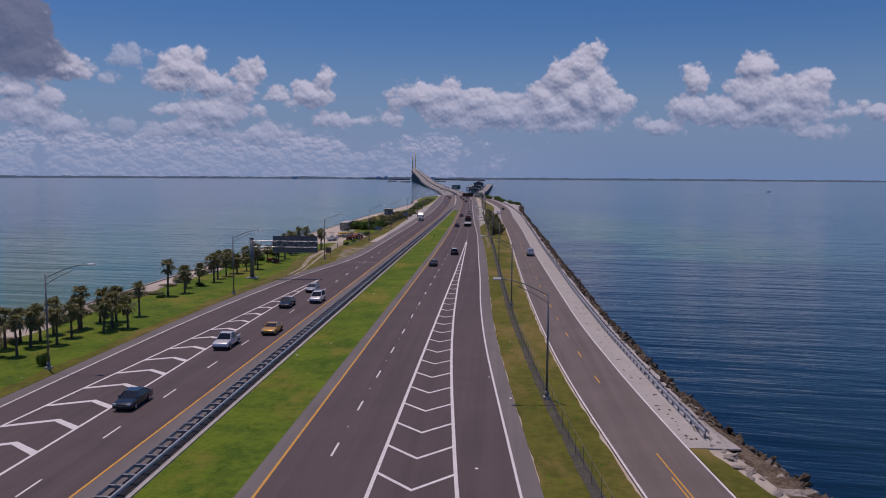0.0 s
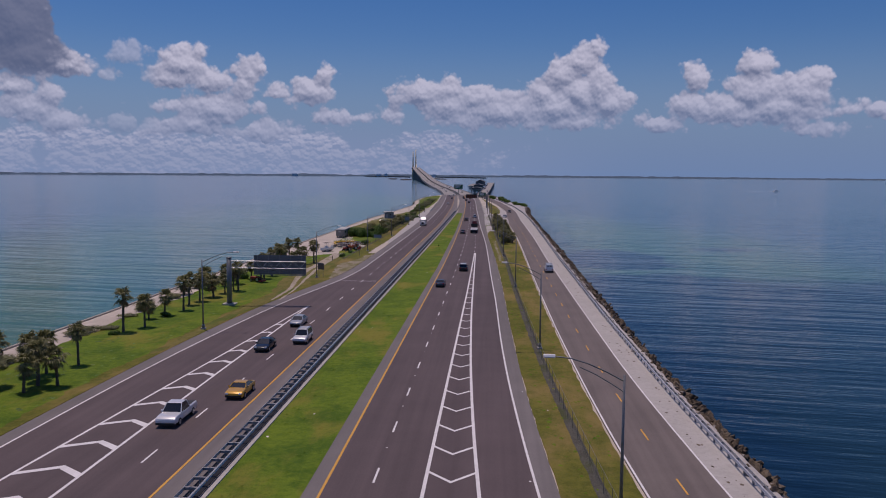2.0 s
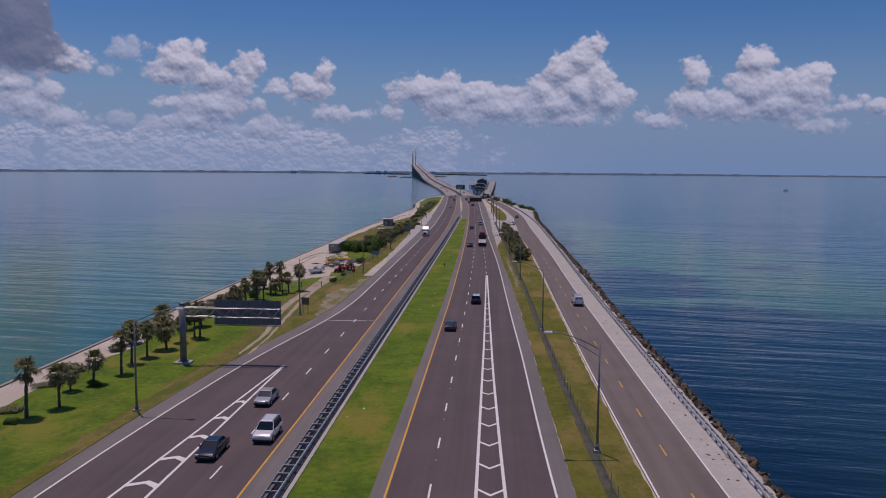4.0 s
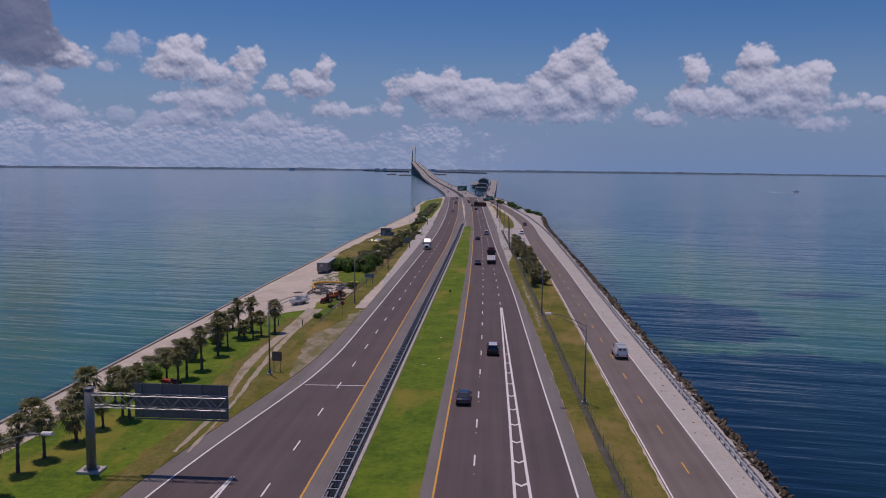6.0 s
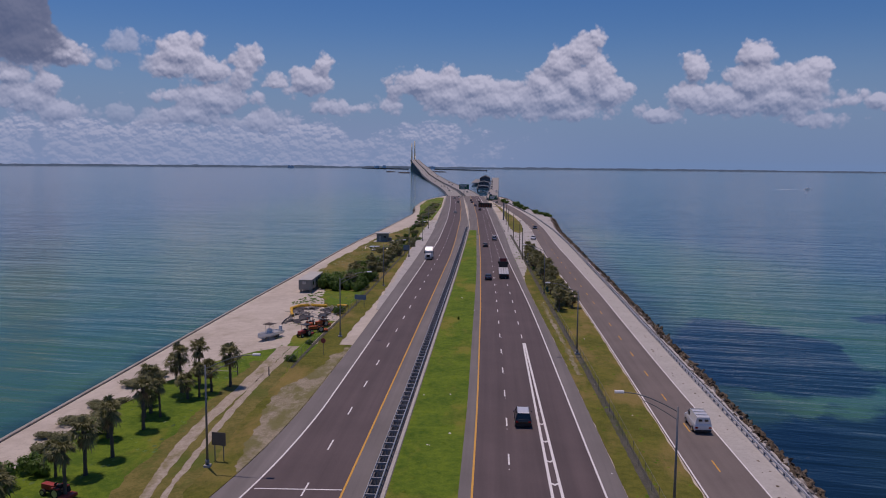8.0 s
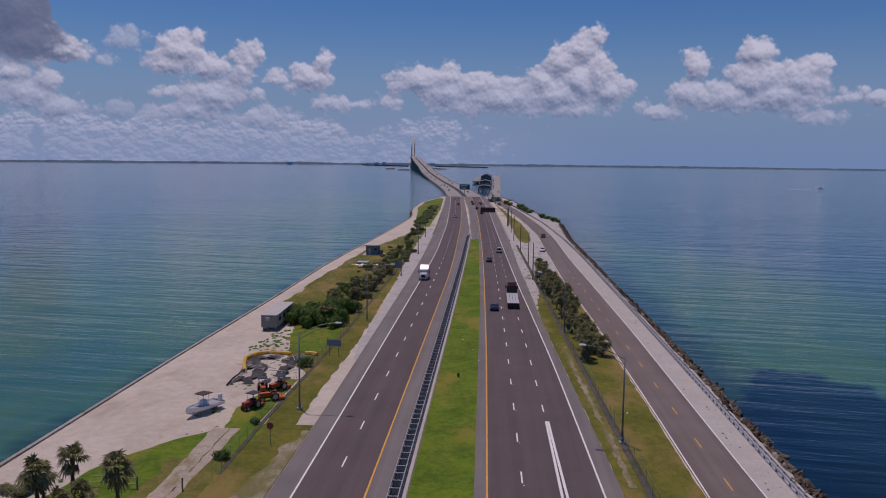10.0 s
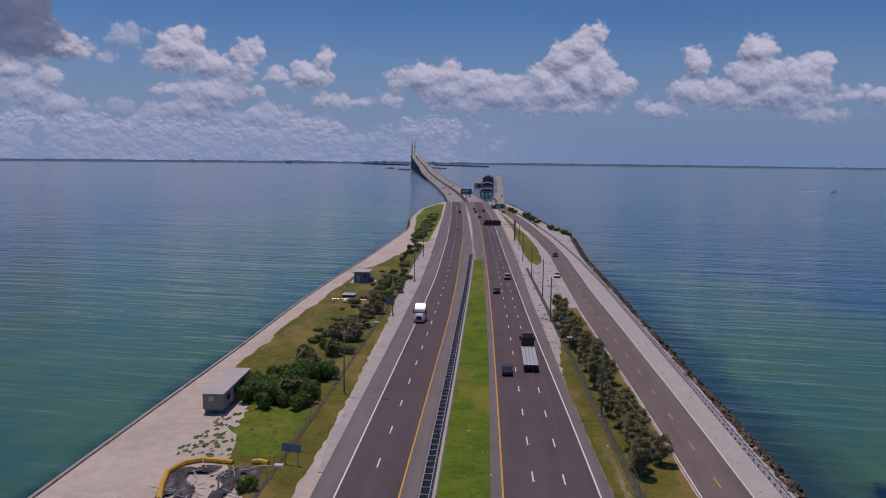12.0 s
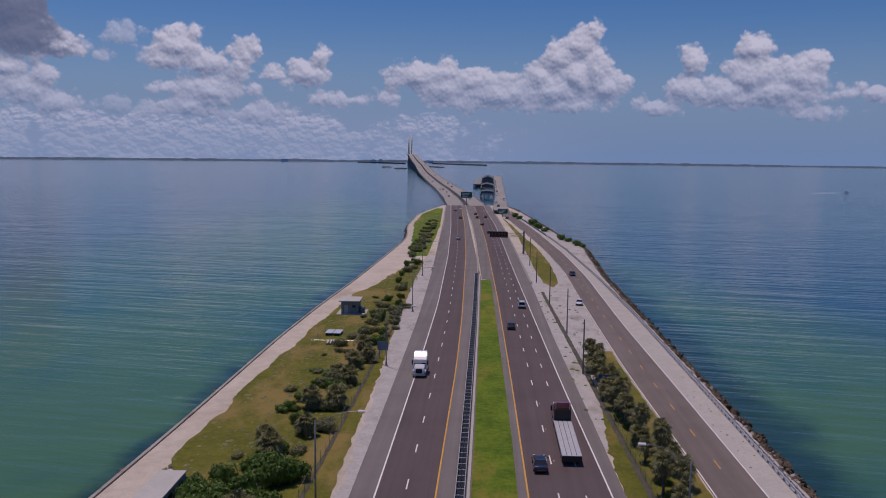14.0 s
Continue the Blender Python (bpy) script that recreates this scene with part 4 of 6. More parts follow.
def build_bridge():
    br = tagged(new("bridge"), "long pale concrete highway bridge rising to a high crest", "bridge")
    ys = [868 + 26.6 * i for i in range(100)]
    for side, (a, b) in (("west_deck", (-15.2, -1.6)), ("east_deck", (1.6, 15.2))):
        verts, faces = [], []
        for y in ys:
            x, z = deck_line(y), deck_z(y)
            prof = [(a, z - 2.4), (a, z + 0.9), (a + 0.35, z + 0.9), (a + 0.4, z), (b - 0.4, z), (b - 0.35, z + 0.9), (b, z + 0.9), (b, z - 2.4)]
            verts += [(x + dx, y, zz) for dx, zz in prof]
        for i in range(len(ys) - 1):
            for k in range(8):
                o, q = i * 8 + k, i * 8 + (k + 1) % 8
                faces.append((o, q, q + 8, o + 8))
        mesh_ob(side, verts, faces, M_BRIDGE, br)
        verts, faces = [], []
        for c in ((a + b) / 2,):
            for y0, y1 in zip(ys, ys[1:]):
                for s in (-0.1, 0.1):
                    verts.append((deck_line(y0) + c + s, y0, deck_z(y0) + 0.03))
                for s in (0.1, -0.1):
                    verts.append((deck_line(y0) + c + s, y0 + 9, deck_z(y0 + 9) + 0.03))
                o = len(verts) - 4
                faces.append((o, o + 1, o + 2, o + 3))
        tagged(mesh_ob("lane_dashes", verts, faces, M_WHITE, br), kind="stuff")
    b = B()
    box(b, -1.3, 1.3, -1.3, 1.3, 0, 1)
    first = part("pier", b, M_BRIDGE_SIDE, br)
    k = 0
    for y in ys[1:-1:1]:
        for dx in (-8.4, 8.4):
            h = deck_z(y) - 2.3 + 3.0
            m = Matrix.Translation((deck_line(y) + dx, y, -3.0)) @ Matrix.Diagonal((1.8, 1.0, h, 1))
            if k == 0:
                first.matrix_basis = m
            else:
                twin(first, m)
            k += 1
    b = B()
    for dy, top in ((3330, 117), (3480, 112)):
        x = deck_line(dy) + (0 if dy < 3400 else -9)
        tube(b, (x, dy, -3), (x, dy, 43), 6, 4.2, 10)
        tube(b, (x, dy, 43), (x, dy, top), 3.4, 1.5, 10)
    part("pylon", b, M_PYLON, br, "slender golden bridge pylons", True)
    b = B()
    for i in range(1, 13):
        for s in (-1, 1):
            y = 3330 + s * 13 * i
            tube(b, (deck_line(3330), 3330, 114 - i * 1.3), (deck_line(y), y, deck_z(y)), 0.16, None, 4)
    part("stay_cables", b, M_PYLON, br, "fan of thin yellow stay cables")


build_bridge()


def build_pier():
    p = tagged(new("fishing_pier"), "long concrete fishing pier on piles beside the bridge", "pier")
    lf = line((786, -3.4), (995, -0.6), (1720, 1.0))
    rf = line((786, 6.4), (995, 8.7), (1720, 14.5))
    strip("deck", lf, rf, 780, 1720, 2.6, M_BRIDGE, 20, 0.7, p)
    strip("parapet", lf, shift(lf, 0.3), 780, 1720, 3.5, M_BRIDGE_SIDE, 20, 0.9, p)
    strip("parapet", shift(rf, -0.3), rf, 780, 1720, 3.5, M_BRIDGE_SIDE, 20, 0.9, p)
    strip("ramp", shift(FRONT_L, 0), shift(FRONT_R, 0), 770, 800, 0.06, M_ROAD_OLD, 5, 0.3, p, zf=lambda y: max(0.0, (y - 770) / 30 * 2.5))
    first = part("pile", tube(B(), (0, 0, -3), (0, 0, 2.0), 0.55, None, 8), M_BRIDGE_SIDE, p)
    first.matrix_basis = pose(lf(800) + 0.8, 810, 0)
    for i in range(1, 92):
        y = 810 + 20 * (i // 2)
        twin(first, pose(lf(y) + 0.8 if i % 2 == 0 else rf(y) - 0.8, y, 0))
    # huts standing on their own pile platforms
    for k, (x0, x1, y0, y1, h, lab) in enumerate(((-15.5, -1.6, 1015, 1050, 2.6, "low dark-roofed pier hut on piles"), (-16.5, -1.4, 1160, 1215, 4.4, "pier shop with dark walls on piles"), (-17.5, -0.6, 1320, 1430, 9.0, "long pier building with a dark pitched roof"), (-27.5, -18, 1270, 1540, 1.6, "open concrete platform on piles"))):
        t = tagged(new("pier_house"), lab, "pier building")
        part("platform", box(B(), x0, x1, y0, y1, 2.2, 3.0), M_BRIDGE_SIDE, t)
        b = B()
        for i in range(4):
            for j in range(5):
                tube(b, (x0 + 0.8 + (x1 - x0 - 1.6) * i / 3, y0 + 0.8 + (y1 - y0 - 1.6) * j / 4, -3), (x0 + 0.8 + (x1 - x0 - 1.6) * i / 3, y0 + 0.8 + (y1 - y0 - 1.6) * j / 4, 2.3), 0.4, None, 6)
        part("piles", b, M_BRIDGE_SIDE, t)
        if h > 2:
            part("wall", box(B(), x0 + 1.2, x1 - 1.0, y0 + 3, y1 - 3, 3.0, 3 + h * 0.62), plain("pier_wall", (0.13, 0.15, 0.17), 0.8), t)
            b = prism(B(), [(x0 + 0.4, 3 + h * 0.6), (x1 - 0.4, 3 + h * 0.6), ((x0 + x1) / 2, 3 + h)], y0 + 2, y1 - 2)
            bmesh.ops.rotate(b, verts=b.verts, matrix=Matrix(((0, 1, 0), (1, 0, 0), (0, 0, 1))))
            bmesh.ops.recalc_face_normals(b, faces=b.faces)
            part("roof", b, plain("pier_roof", (0.10, 0.11, 0.12), 0.8), t)
            for i in range(4):
                part("window", box(B(), x0 + 1.6 + (x1 - x0 - 4.4) * i / 3, x0 + 2.6 + (x1 - x0 - 4.4) * i / 3, y0 + 2.93, y0 + 2.99, 3.8, 5.0), M_BLACK, t)


build_pier()


def far_shore():
    verts, faces = [], []
    n = 900
    R = 4740
    for i in range(n + 1):
        a = radians(-75 + 150 * i / n)
        h = 9 + 5 * noise.noise((i * 0.05, 1.0, 0)) + 3.5 * noise.noise((i * 0.31, 2.0, 0)) + 2 * noise.noise((i * 0.9, 7.0, 0))
        h *= 1.0 if a < 0.1 else max(0.45, 1.0 - (a - 0.1) * 1.2)
        for r, z in ((R - 60, -2.0), (R - 40, h * 0.55), (R, h), (R + 60, h * 0.8), (R + 90, -2)):
            verts.append((math.sin(a) * r, 110 + math.cos(a) * r, z))
    for i in range(n):
        for k in range(4):
            o = i * 5 + k
            faces.append((o, o + 1, o + 6, o + 5))
    # the shore's blue tone is painted haze
    tagged(mesh_ob("far_shore", verts, faces, M_HAZE_WOODS), "low wooded far shore, haze put into its colour", "shore", kind="structure")
    for x, y, w, h in ((-640, 4600, 26, 11), (-600, 4610, 18, 13), (-1100, 4500, 30, 10), (-330, 4640, 24, 10)):
        t = tagged(new("far_tower_block"), "tiny block of flats on the far shore, haze put into its colour", "building", "far tower blocks")
        part("wall", box(B(), -w / 2, w / 2, -8, 8, -2, h, 0.5), M_HAZE_WALL, t)
        part("roof", box(B(), -w / 2 + 2, w / 2 - 2, -6, 6, h, h + 2), M_HAZE_WALL, t)
        t.matrix_basis = pose(x, y, 0)
    # low sand bars and rock islets beside the bridge piers
    for x, y, lx, ly, z in ((-345, 2880, 17, 12, 1.6), (-272, 2640, 20, 12, 1.6), (-205, 3060, 20, 12, 1.6), (-176, 2960, 18, 10, 1.4)):
        b = B()
        bmesh.ops.create_icosphere(b, subdivisions=4, radius=1.0)
        for v in b.verts:
            v.co = Vector((v.co.x * lx, v.co.y * ly, v.co.z * (z + 1.6))) * (1 + 0.2 * noise.noise(v.co * 3))
        o = part("islet", b, M_DARK)
        tagged(o, "low dark rock islet in the bay", "islet", kind="structure")
        o.location = (x, y, -1.6)


far_shore()


def pier_ruin(xa, ya, xb, yb):
    """The low line of an older pier, far behind the bridge."""
    t = tagged(new("pier_ruin"), "low dark remnant of an old pier on piles", "pier ruin", "old pier remnants")
    a, b = Vector((xa, ya, 0.6)), Vector((xb, yb, 0.6))
    mid, run = (a + b) / 2, b - a
    m = Matrix.Translation(mid) @ run.to_track_quat("Y", "Z").to_matrix().to_4x4()
    part("deck", box(B(), -4, 4, -run.length / 2, run.length / 2, 0.4, 2.2), M_RUIN, t).matrix_basis = m
    first = part("pile", box(B(), -3, 3, -1.2, 1.2, -3.0, 0.5), M_RUIN, t)
    n = int(run.length / 16)
    for i in range(n + 1):
        at = Matrix.Translation(a + run * (i / n)) @ run.to_track_quat("Y", "Z").to_matrix().to_4x4()
        if i == 0:
            first.matrix_basis = at
        else:
            twin(first, at)


M_RUIN = plain("dark_weathered_concrete", (0.10, 0.11, 0.12), 0.9, vary=0.2, scale=0.05, spec=0.2)
pier_ruin(-690, 4420, -395, 3920)
pier_ruin(-276, 4060, -23, 3600)


# ---- rocks along the east shore ----
def rock_mesh(seed, sub=2):
    b = B()
    bmesh.ops.create_icosphere(b, subdivisions=sub, radius=1.0)
    off = Vector((seed * 3.7, seed * 1.3, seed * 5.1))
    for v in b.verts:
        d = 1 + 0.45 * noise.noise(v.co * 1.3 + off) + 0.15 * noise.noise(v.co * 3.5 + off)
        v.co = Vector((v.co.x * d * (1.2 + 0.3 * math.sin(seed)), v.co.y * d, v.co.z * d * 0.62))
    return b


def riprap():
    rnd = random.Random(4)
    bank = tagged(new("riprap"), "bank of broken grey and brown rocks at the waterline", "rock bank")
    protos = [part("rock", rock_mesh(i, 1), M_ROCK if i < 3 else M_ROCK_WET, bank) for i in range(5)]
    for i, p in enumerate(protos):
        p.matrix_basis = pose(SHORE_R(50 + i) - 2.5, 50 + 2 * i, -0.5)
    n = 0
    while n < 290:
        near = n < 205
        y = rnd.uniform(34, 68) if near else 66 + 64 * rnd.random()
        t = rnd.random()
        wide = 5.2 if near else 3.0
        x = SHORE_R(y) - wide + 0.6 + t * wide
        if near and x < FRONT_R(y) + 2.0:
            continue
        z = (-0.02 - 1.5 * t ** 1.2) if near else (-0.1 - 1.35 * t)
        s = 0.20 + 0.26 * rnd.random() ** 2
        kind = rnd.randrange(3) if (near and t < 0.75) else 3 + rnd.randrange(2)
        twin(protos[kind], Matrix.Translation((x, y, z)) @ Euler((rnd.uniform(-0.25, 0.25), rnd.uniform(0, 0.4), rnd.random() * 6)).to_matrix().to_4x4() @ Matrix.Diagonal((s * 1.7, s, s * 0.75, 1)), bank)
        n += 1
    strip("rubble_bed", lambda y: SHORE_R(y) - (4.9 if y < 62 else 2.7), lambda y: SHORE_R(y) - (1.6 if y < 62 else 1.7), -100, 860, -0.2, M_ROCK_WET, 2, 0.3, bank)
    # the rest of the bank
    for name, mat, lo, hi in (("dry_rubble", M_ROCK, 0.0, 0.6), ("wet_rubble", M_ROCK_WET, 0.15, 1.1)):
        src = [rock_mesh(i + 11, 1) for i in range(4)]
        vs = [[v.co.copy() for v in b.verts] for b in src]
        fs = [[[v.index for v in f.verts] for f in b.faces] for b in src]
        for b in src:
            b.free()
        verts, faces = [], []
        for k in range(7500 if name == "wet_rubble" else 1300):
            y = rnd.uniform(-60, 860)
            t = rnd.uniform(lo, hi)
            x = SHORE_R(y) - 2.6 + t * 2.9
            if noise.noise((y * 0.07, 3.0, 1.0)) < -0.18 and t < 0.55:
                continue
            s = 0.18 + 0.34 * rnd.random() ** 2
            m = Matrix.Translation((x, y, 0.02 - 1.5 * min(t, 1))) @ Euler((rnd.random(), rnd.random(), rnd.random() * 6)).to_matrix().to_4x4() @ Matrix.Diagonal((s * 1.4, s, s, 1))
            i = rnd.randrange(4)
            o = len(verts)
            verts += [tuple(m @ c) for c in vs[i]]
            faces += [tuple(o + a for a in f) for f in fs[i]]
        tagged(mesh_ob(name, verts, faces, mat, bank), kind="stuff")
    # dark stones at the foot of the seawall
    verts, faces = [], []
    b = rock_mesh(31, 1)
    vs, fs = [v.co.copy() for v in b.verts], [[v.index for v in f.verts] for f in b.faces]
    b.free()
    for k in range(1500):
        y = rnd.uniform(40, 860)
        s = 0.2 + 0.4 * rnd.random() ** 2
        m = Matrix.Translation((WALL_L(y) - 0.3 - 0.9 * rnd.random() ** 2, y, -1.5)) @ Euler((rnd.random(), rnd.random(), rnd.random() * 6)).to_matrix().to_4x4() @ Matrix.Diagonal((s, s * 1.4, s, 1))
        o = len(verts)
        verts += [tuple(m @ c) for c in vs]
        faces += [tuple(o + a for a in f) for f in fs]
    ob = mesh_ob("seawall_rocks", verts, faces, M_ROCK_WET)
    tagged(ob, "dark wet stones at the foot of the seawall", "rocks", kind="stuff")


riprap()


# ---- palms and shrubs ----
def frond(bm, base, az, lift, length, rnd, droop=0.55):
    """A fan leaf on a stalk: narrow folded blades spread about its tip."""
    d = Vector((math.cos(az) * math.cos(lift), math.sin(az) * math.cos(lift), math.sin(lift)))
    side = Vector((-math.sin(az), math.cos(az), 0))
    up = side.cross(d) * -1
    hub = Vector(base) + d * length * 0.45 + Vector((0, 0, -0.05 * length))
    w = 0.025
    v = [bm.verts.new(Vector(base) + side * w), bm.verts.new(Vector(base) - side * w), bm.verts.new(hub)]
    bm.faces.new(v)
    for i in range(9):
        a = radians(-78 + 156 * i / 8) + rnd.uniform(-0.08, 0.08)
        e = d * math.cos(a) + side * math.sin(a)
        ln = length * (0.62 if abs(i - 4) < 3 else 0.5) * rnd.uniform(0.85, 1.1)
        mid = hub + e * ln * 0.55 + up * 0.04
        tip = hub + e * ln + Vector((0, 0, -droop * ln * rnd.uniform(0.4, 1.0)))
        q = d.cross(e)
        perp = (side * math.cos(a) - d * math.sin(a)) * (0.10 * length)
        bm.faces.new([bm.verts.new(hub), bm.verts.new(mid + perp * 0.5), bm.verts.new(tip), bm.verts.new(mid - perp * 0.5)])


def palm(seed, height, lean=0.0, spread=1.0):
    rnd = random.Random(seed)
    t = tagged(new("palm_tree"), "sabal palm with a shaggy trunk and fan fronds", "palm tree", "palms on the causeway")
    b = B()
    rings, seg, prev = 9, 8, None
    curve = lambda f: Vector((lean * f * f * height, 0.3 * lean * f * height * math.sin(seed), f * height))
    for i in range(rings + 1):
        f = i / rings
        r = (0.17 - 0.035 * f + (0.05 if i % 2 else 0.0) + (0.07 if f > 0.8 else 0)) * (1.3 if i == 0 else 1)
        c = curve(f)
        ring = [b.verts.new((c.x + r * math.cos(k * 2 * math.pi / seg), c.y + r * math.sin(k * 2 * math.pi / seg), c.z - (0.1 if i == 0 else 0))) for k in range(seg)]
        if prev:
            for k in range(seg):
                b.faces.new((prev[k], prev[(k + 1) % seg], ring[(k + 1) % seg], ring[k]))
        prev = ring
    part("trunk", b, M_TRUNK, t)
    top = curve(1.0)
    b = B()
    for i in range(42):
        frond(b, top + Vector((0, 0, rnd.uniform(-0.35, 0.25))), i * 2.399 + rnd.uniform(-0.3, 0.3), radians(rnd.uniform(-42, 74)), rnd.uniform(1.4, 2.1) * spread, rnd)
    part("crown", b, M_PALM, t, "dark green crown of fan fronds")
    b = B()
    for i in range(12):
        frond(b, top + Vector((0, 0, -0.35)), i * 2.399 + 1, radians(rnd.uniform(-80, -50)), rnd.uniform(1.1, 1.6) * spread, rnd, 0.3)
    part("dead_fronds", b, M_PALM_DRY, t, "hanging brown dead fronds")
    t.hide_render = False
    return t


PALMS = [palm(1, 4.6), palm(2, 5.4, 0.04, 0.9), palm(3, 3.9, 0.12), palm(4, 3.0, -0.08, 1.05), palm(5, 2.0, 0.0, 1.1)]
_first = [True] * 5


def plant(i, x, y, s, turn, z=0.0):
    s *= 0.85 if x < 0 else 0.95
    m = pose(x, y, z, 0, 0, turn)
    if _first[i]:
        _first[i] = False
        PALMS[i].scale = (s, s, s)
        PALMS[i].matrix_basis = m @ Matrix.Diagonal((s, s, s, 1))
        return PALMS[i]
    o = copy_thing(PALMS[i], m)
    o.scale = (s, s, s)
    return o


def palm_groves():
    rnd = random.Random(9)
    # leaning cluster on the near lawn, a row along the lawn edge, a grove by the track
    cluster = [(-44, 84), (-42, 88), (-39.4, 88.5), (-40.5, 93.1), (-43, 92), (-38.7, 99.4), (-40, 103.8), (-40.6, 105.5), (-36.3, 103.2), (-36.4, 106), (-38.3, 111), (-34.4, 106.3), (-36.8, 115.3), (-41.5, 97), (-42, 101), (-38.2, 95), (-43.5, 96), (-45, 89), (-40.2, 110), (-37.6, 108.2)]
    for k, (x, y) in enumerate(cluster):
        plant((0, 2, 1, 2, 0)[k % 5], x, y, rnd.uniform(0.9, 1.12), rnd.uniform(0, 360))
    row = [(-39.1, 135.4), (-38.8, 139.8), (-40.2, 146.5), (-38.6, 149.6), (-38.3, 154), (-39.8, 160), (-38.2, 163), (-37.9, 167), (-38.3, 172), (-35.4, 176.5), (-38.2, 178), (-41.2, 182.5), (-39.8, 186.5)]
    for k, (x, y) in enumerate(row):
        plant((1, 0, 3, 2, 1)[k % 5], x + rnd.uniform(-1.6, 0.5), y + rnd.uniform(-1, 1), rnd.uniform(0.75, 1.2), rnd.uniform(0, 360))
    grove = [(-35.6, 189.5), (-38.6, 193.6), (-35.9, 194), (-36.6, 199.6), (-39, 204), (-37.4, 208), (-39, 212.3), (-38, 213), (-36, 213), (-36.5, 219), (-35.3, 221.4), (-34.8, 224), (-33.2, 226), (-38.5, 222), (-40.5, 229), (-37.4, 227)]
    for k, (x, y) in enumerate(grove):
        plant((1, 2, 0, 1, 3)[k % 5], x + rnd.uniform(-1.2, 0.4), y + rnd.uniform(-0.8, 0.8), rnd.uniform(0.8, 1.22), rnd.uniform(0, 360))
    # the dense row between the fence and the service road
    y = 287.0
    while y < 388:
        x = FENCE_E(y) + rnd.uniform(1.2, 4.6) * (1.0 if y < 350 else 0.7)
        plant((3, 0, 3, 2, 4)[rnd.randrange(5)], x, y, rnd.uniform(0.72, 0.98), rnd.uniform(0, 360))
        y += rnd.uniform(1.2, 2.6)
    # stunted palms among the scrub
    for x, y in ((-31, 340), (-33, 352), (-29.5, 366), (-30.5, 376), (-28.4, 381), (-33.5, 331), (-32.0, 312), (-35, 334), (-29.3, 353), (-30.6, 388), (-47, 186), (-45, 180), (-46, 172)):
        plant(4, x, y, rnd.uniform(0.9, 1.3), rnd.uniform(0, 360))


palm_groves()


def shrub(seed, mat, label, flat=0.8):
    """Clumps of small leaves round a few forking stems."""
    rnd = random.Random(seed)
    t = tagged(new("shrub"), label, "shrub", "shrubs behind the fence")
    b = B()
    lobes = []
    for i in range(9):
        a, r = rnd.uniform(0, 6.28), rnd.uniform(0.1, 0.75)
        c = Vector((math.cos(a) * r, math.sin(a) * r, rnd.uniform(0.35, 0.8) * flat))
        lobes.append((c, rnd.uniform(0.28, 0.45)))
        tube(b, (c.x * 0.15, c.y * 0.15, -0.05), c, 0.03, 0.012, 5)
    part("woody_base", b, M_BARK, t)
    verts, faces = [], []
    for c, r in lobes:
        for k in range(150):
            d = Vector((rnd.gauss(0, 1), rnd.gauss(0, 1), rnd.gauss(0, 1))).normalized()
            p = c + d * r * rnd.uniform(0.62, 1.12)
            if p.z < 0.0:
                continue
            s = rnd.uniform(0.045, 0.09)
            u = Vector((rnd.gauss(0, 1), rnd.gauss(0, 1), rnd.gauss(0, 1))).normalized()
            w = d.cross(u).normalized()
            u = w.cross(d).normalized() * 1.5 + d * rnd.uniform(-0.6, 0.6)
            o = len(verts)
            verts += [tuple(p - u * s), tuple(p + w * s * 0.6), tuple(p + u * s), tuple(p - w * s * 0.6)]
            faces.append((o, o + 1, o + 2, o + 3))
    mesh_ob("foliage", verts, faces, mat, t)
    return t


SHRUBS = [shrub(1, M_LEAF, "dense glossy green leafy shrub"), shrub(2, M_LEAF, "dense glossy green leafy shrub"), shrub(3, M_LEAF_GREY, "grey-green salt-worn scrub bush", 0.7), shrub(4, M_LEAF_GREY, "grey-green salt-worn scrub bush", 0.6)]
_used = [False] * 4


def bush(i, x, y, w, h, turn):
    m = Matrix.Translation((x, y, -0.05)) @ Matrix.Rotation(radians(turn), 4, "Z") @ Matrix.Diagonal((w, w, h, 1))
    if not _used[i]:
        _used[i] = True
        SHRUBS[i].matrix_basis = m
        return
    o = copy_thing(SHRUBS[i], Matrix.Translation((x, y, -0.05)))
    o.matrix_basis = m


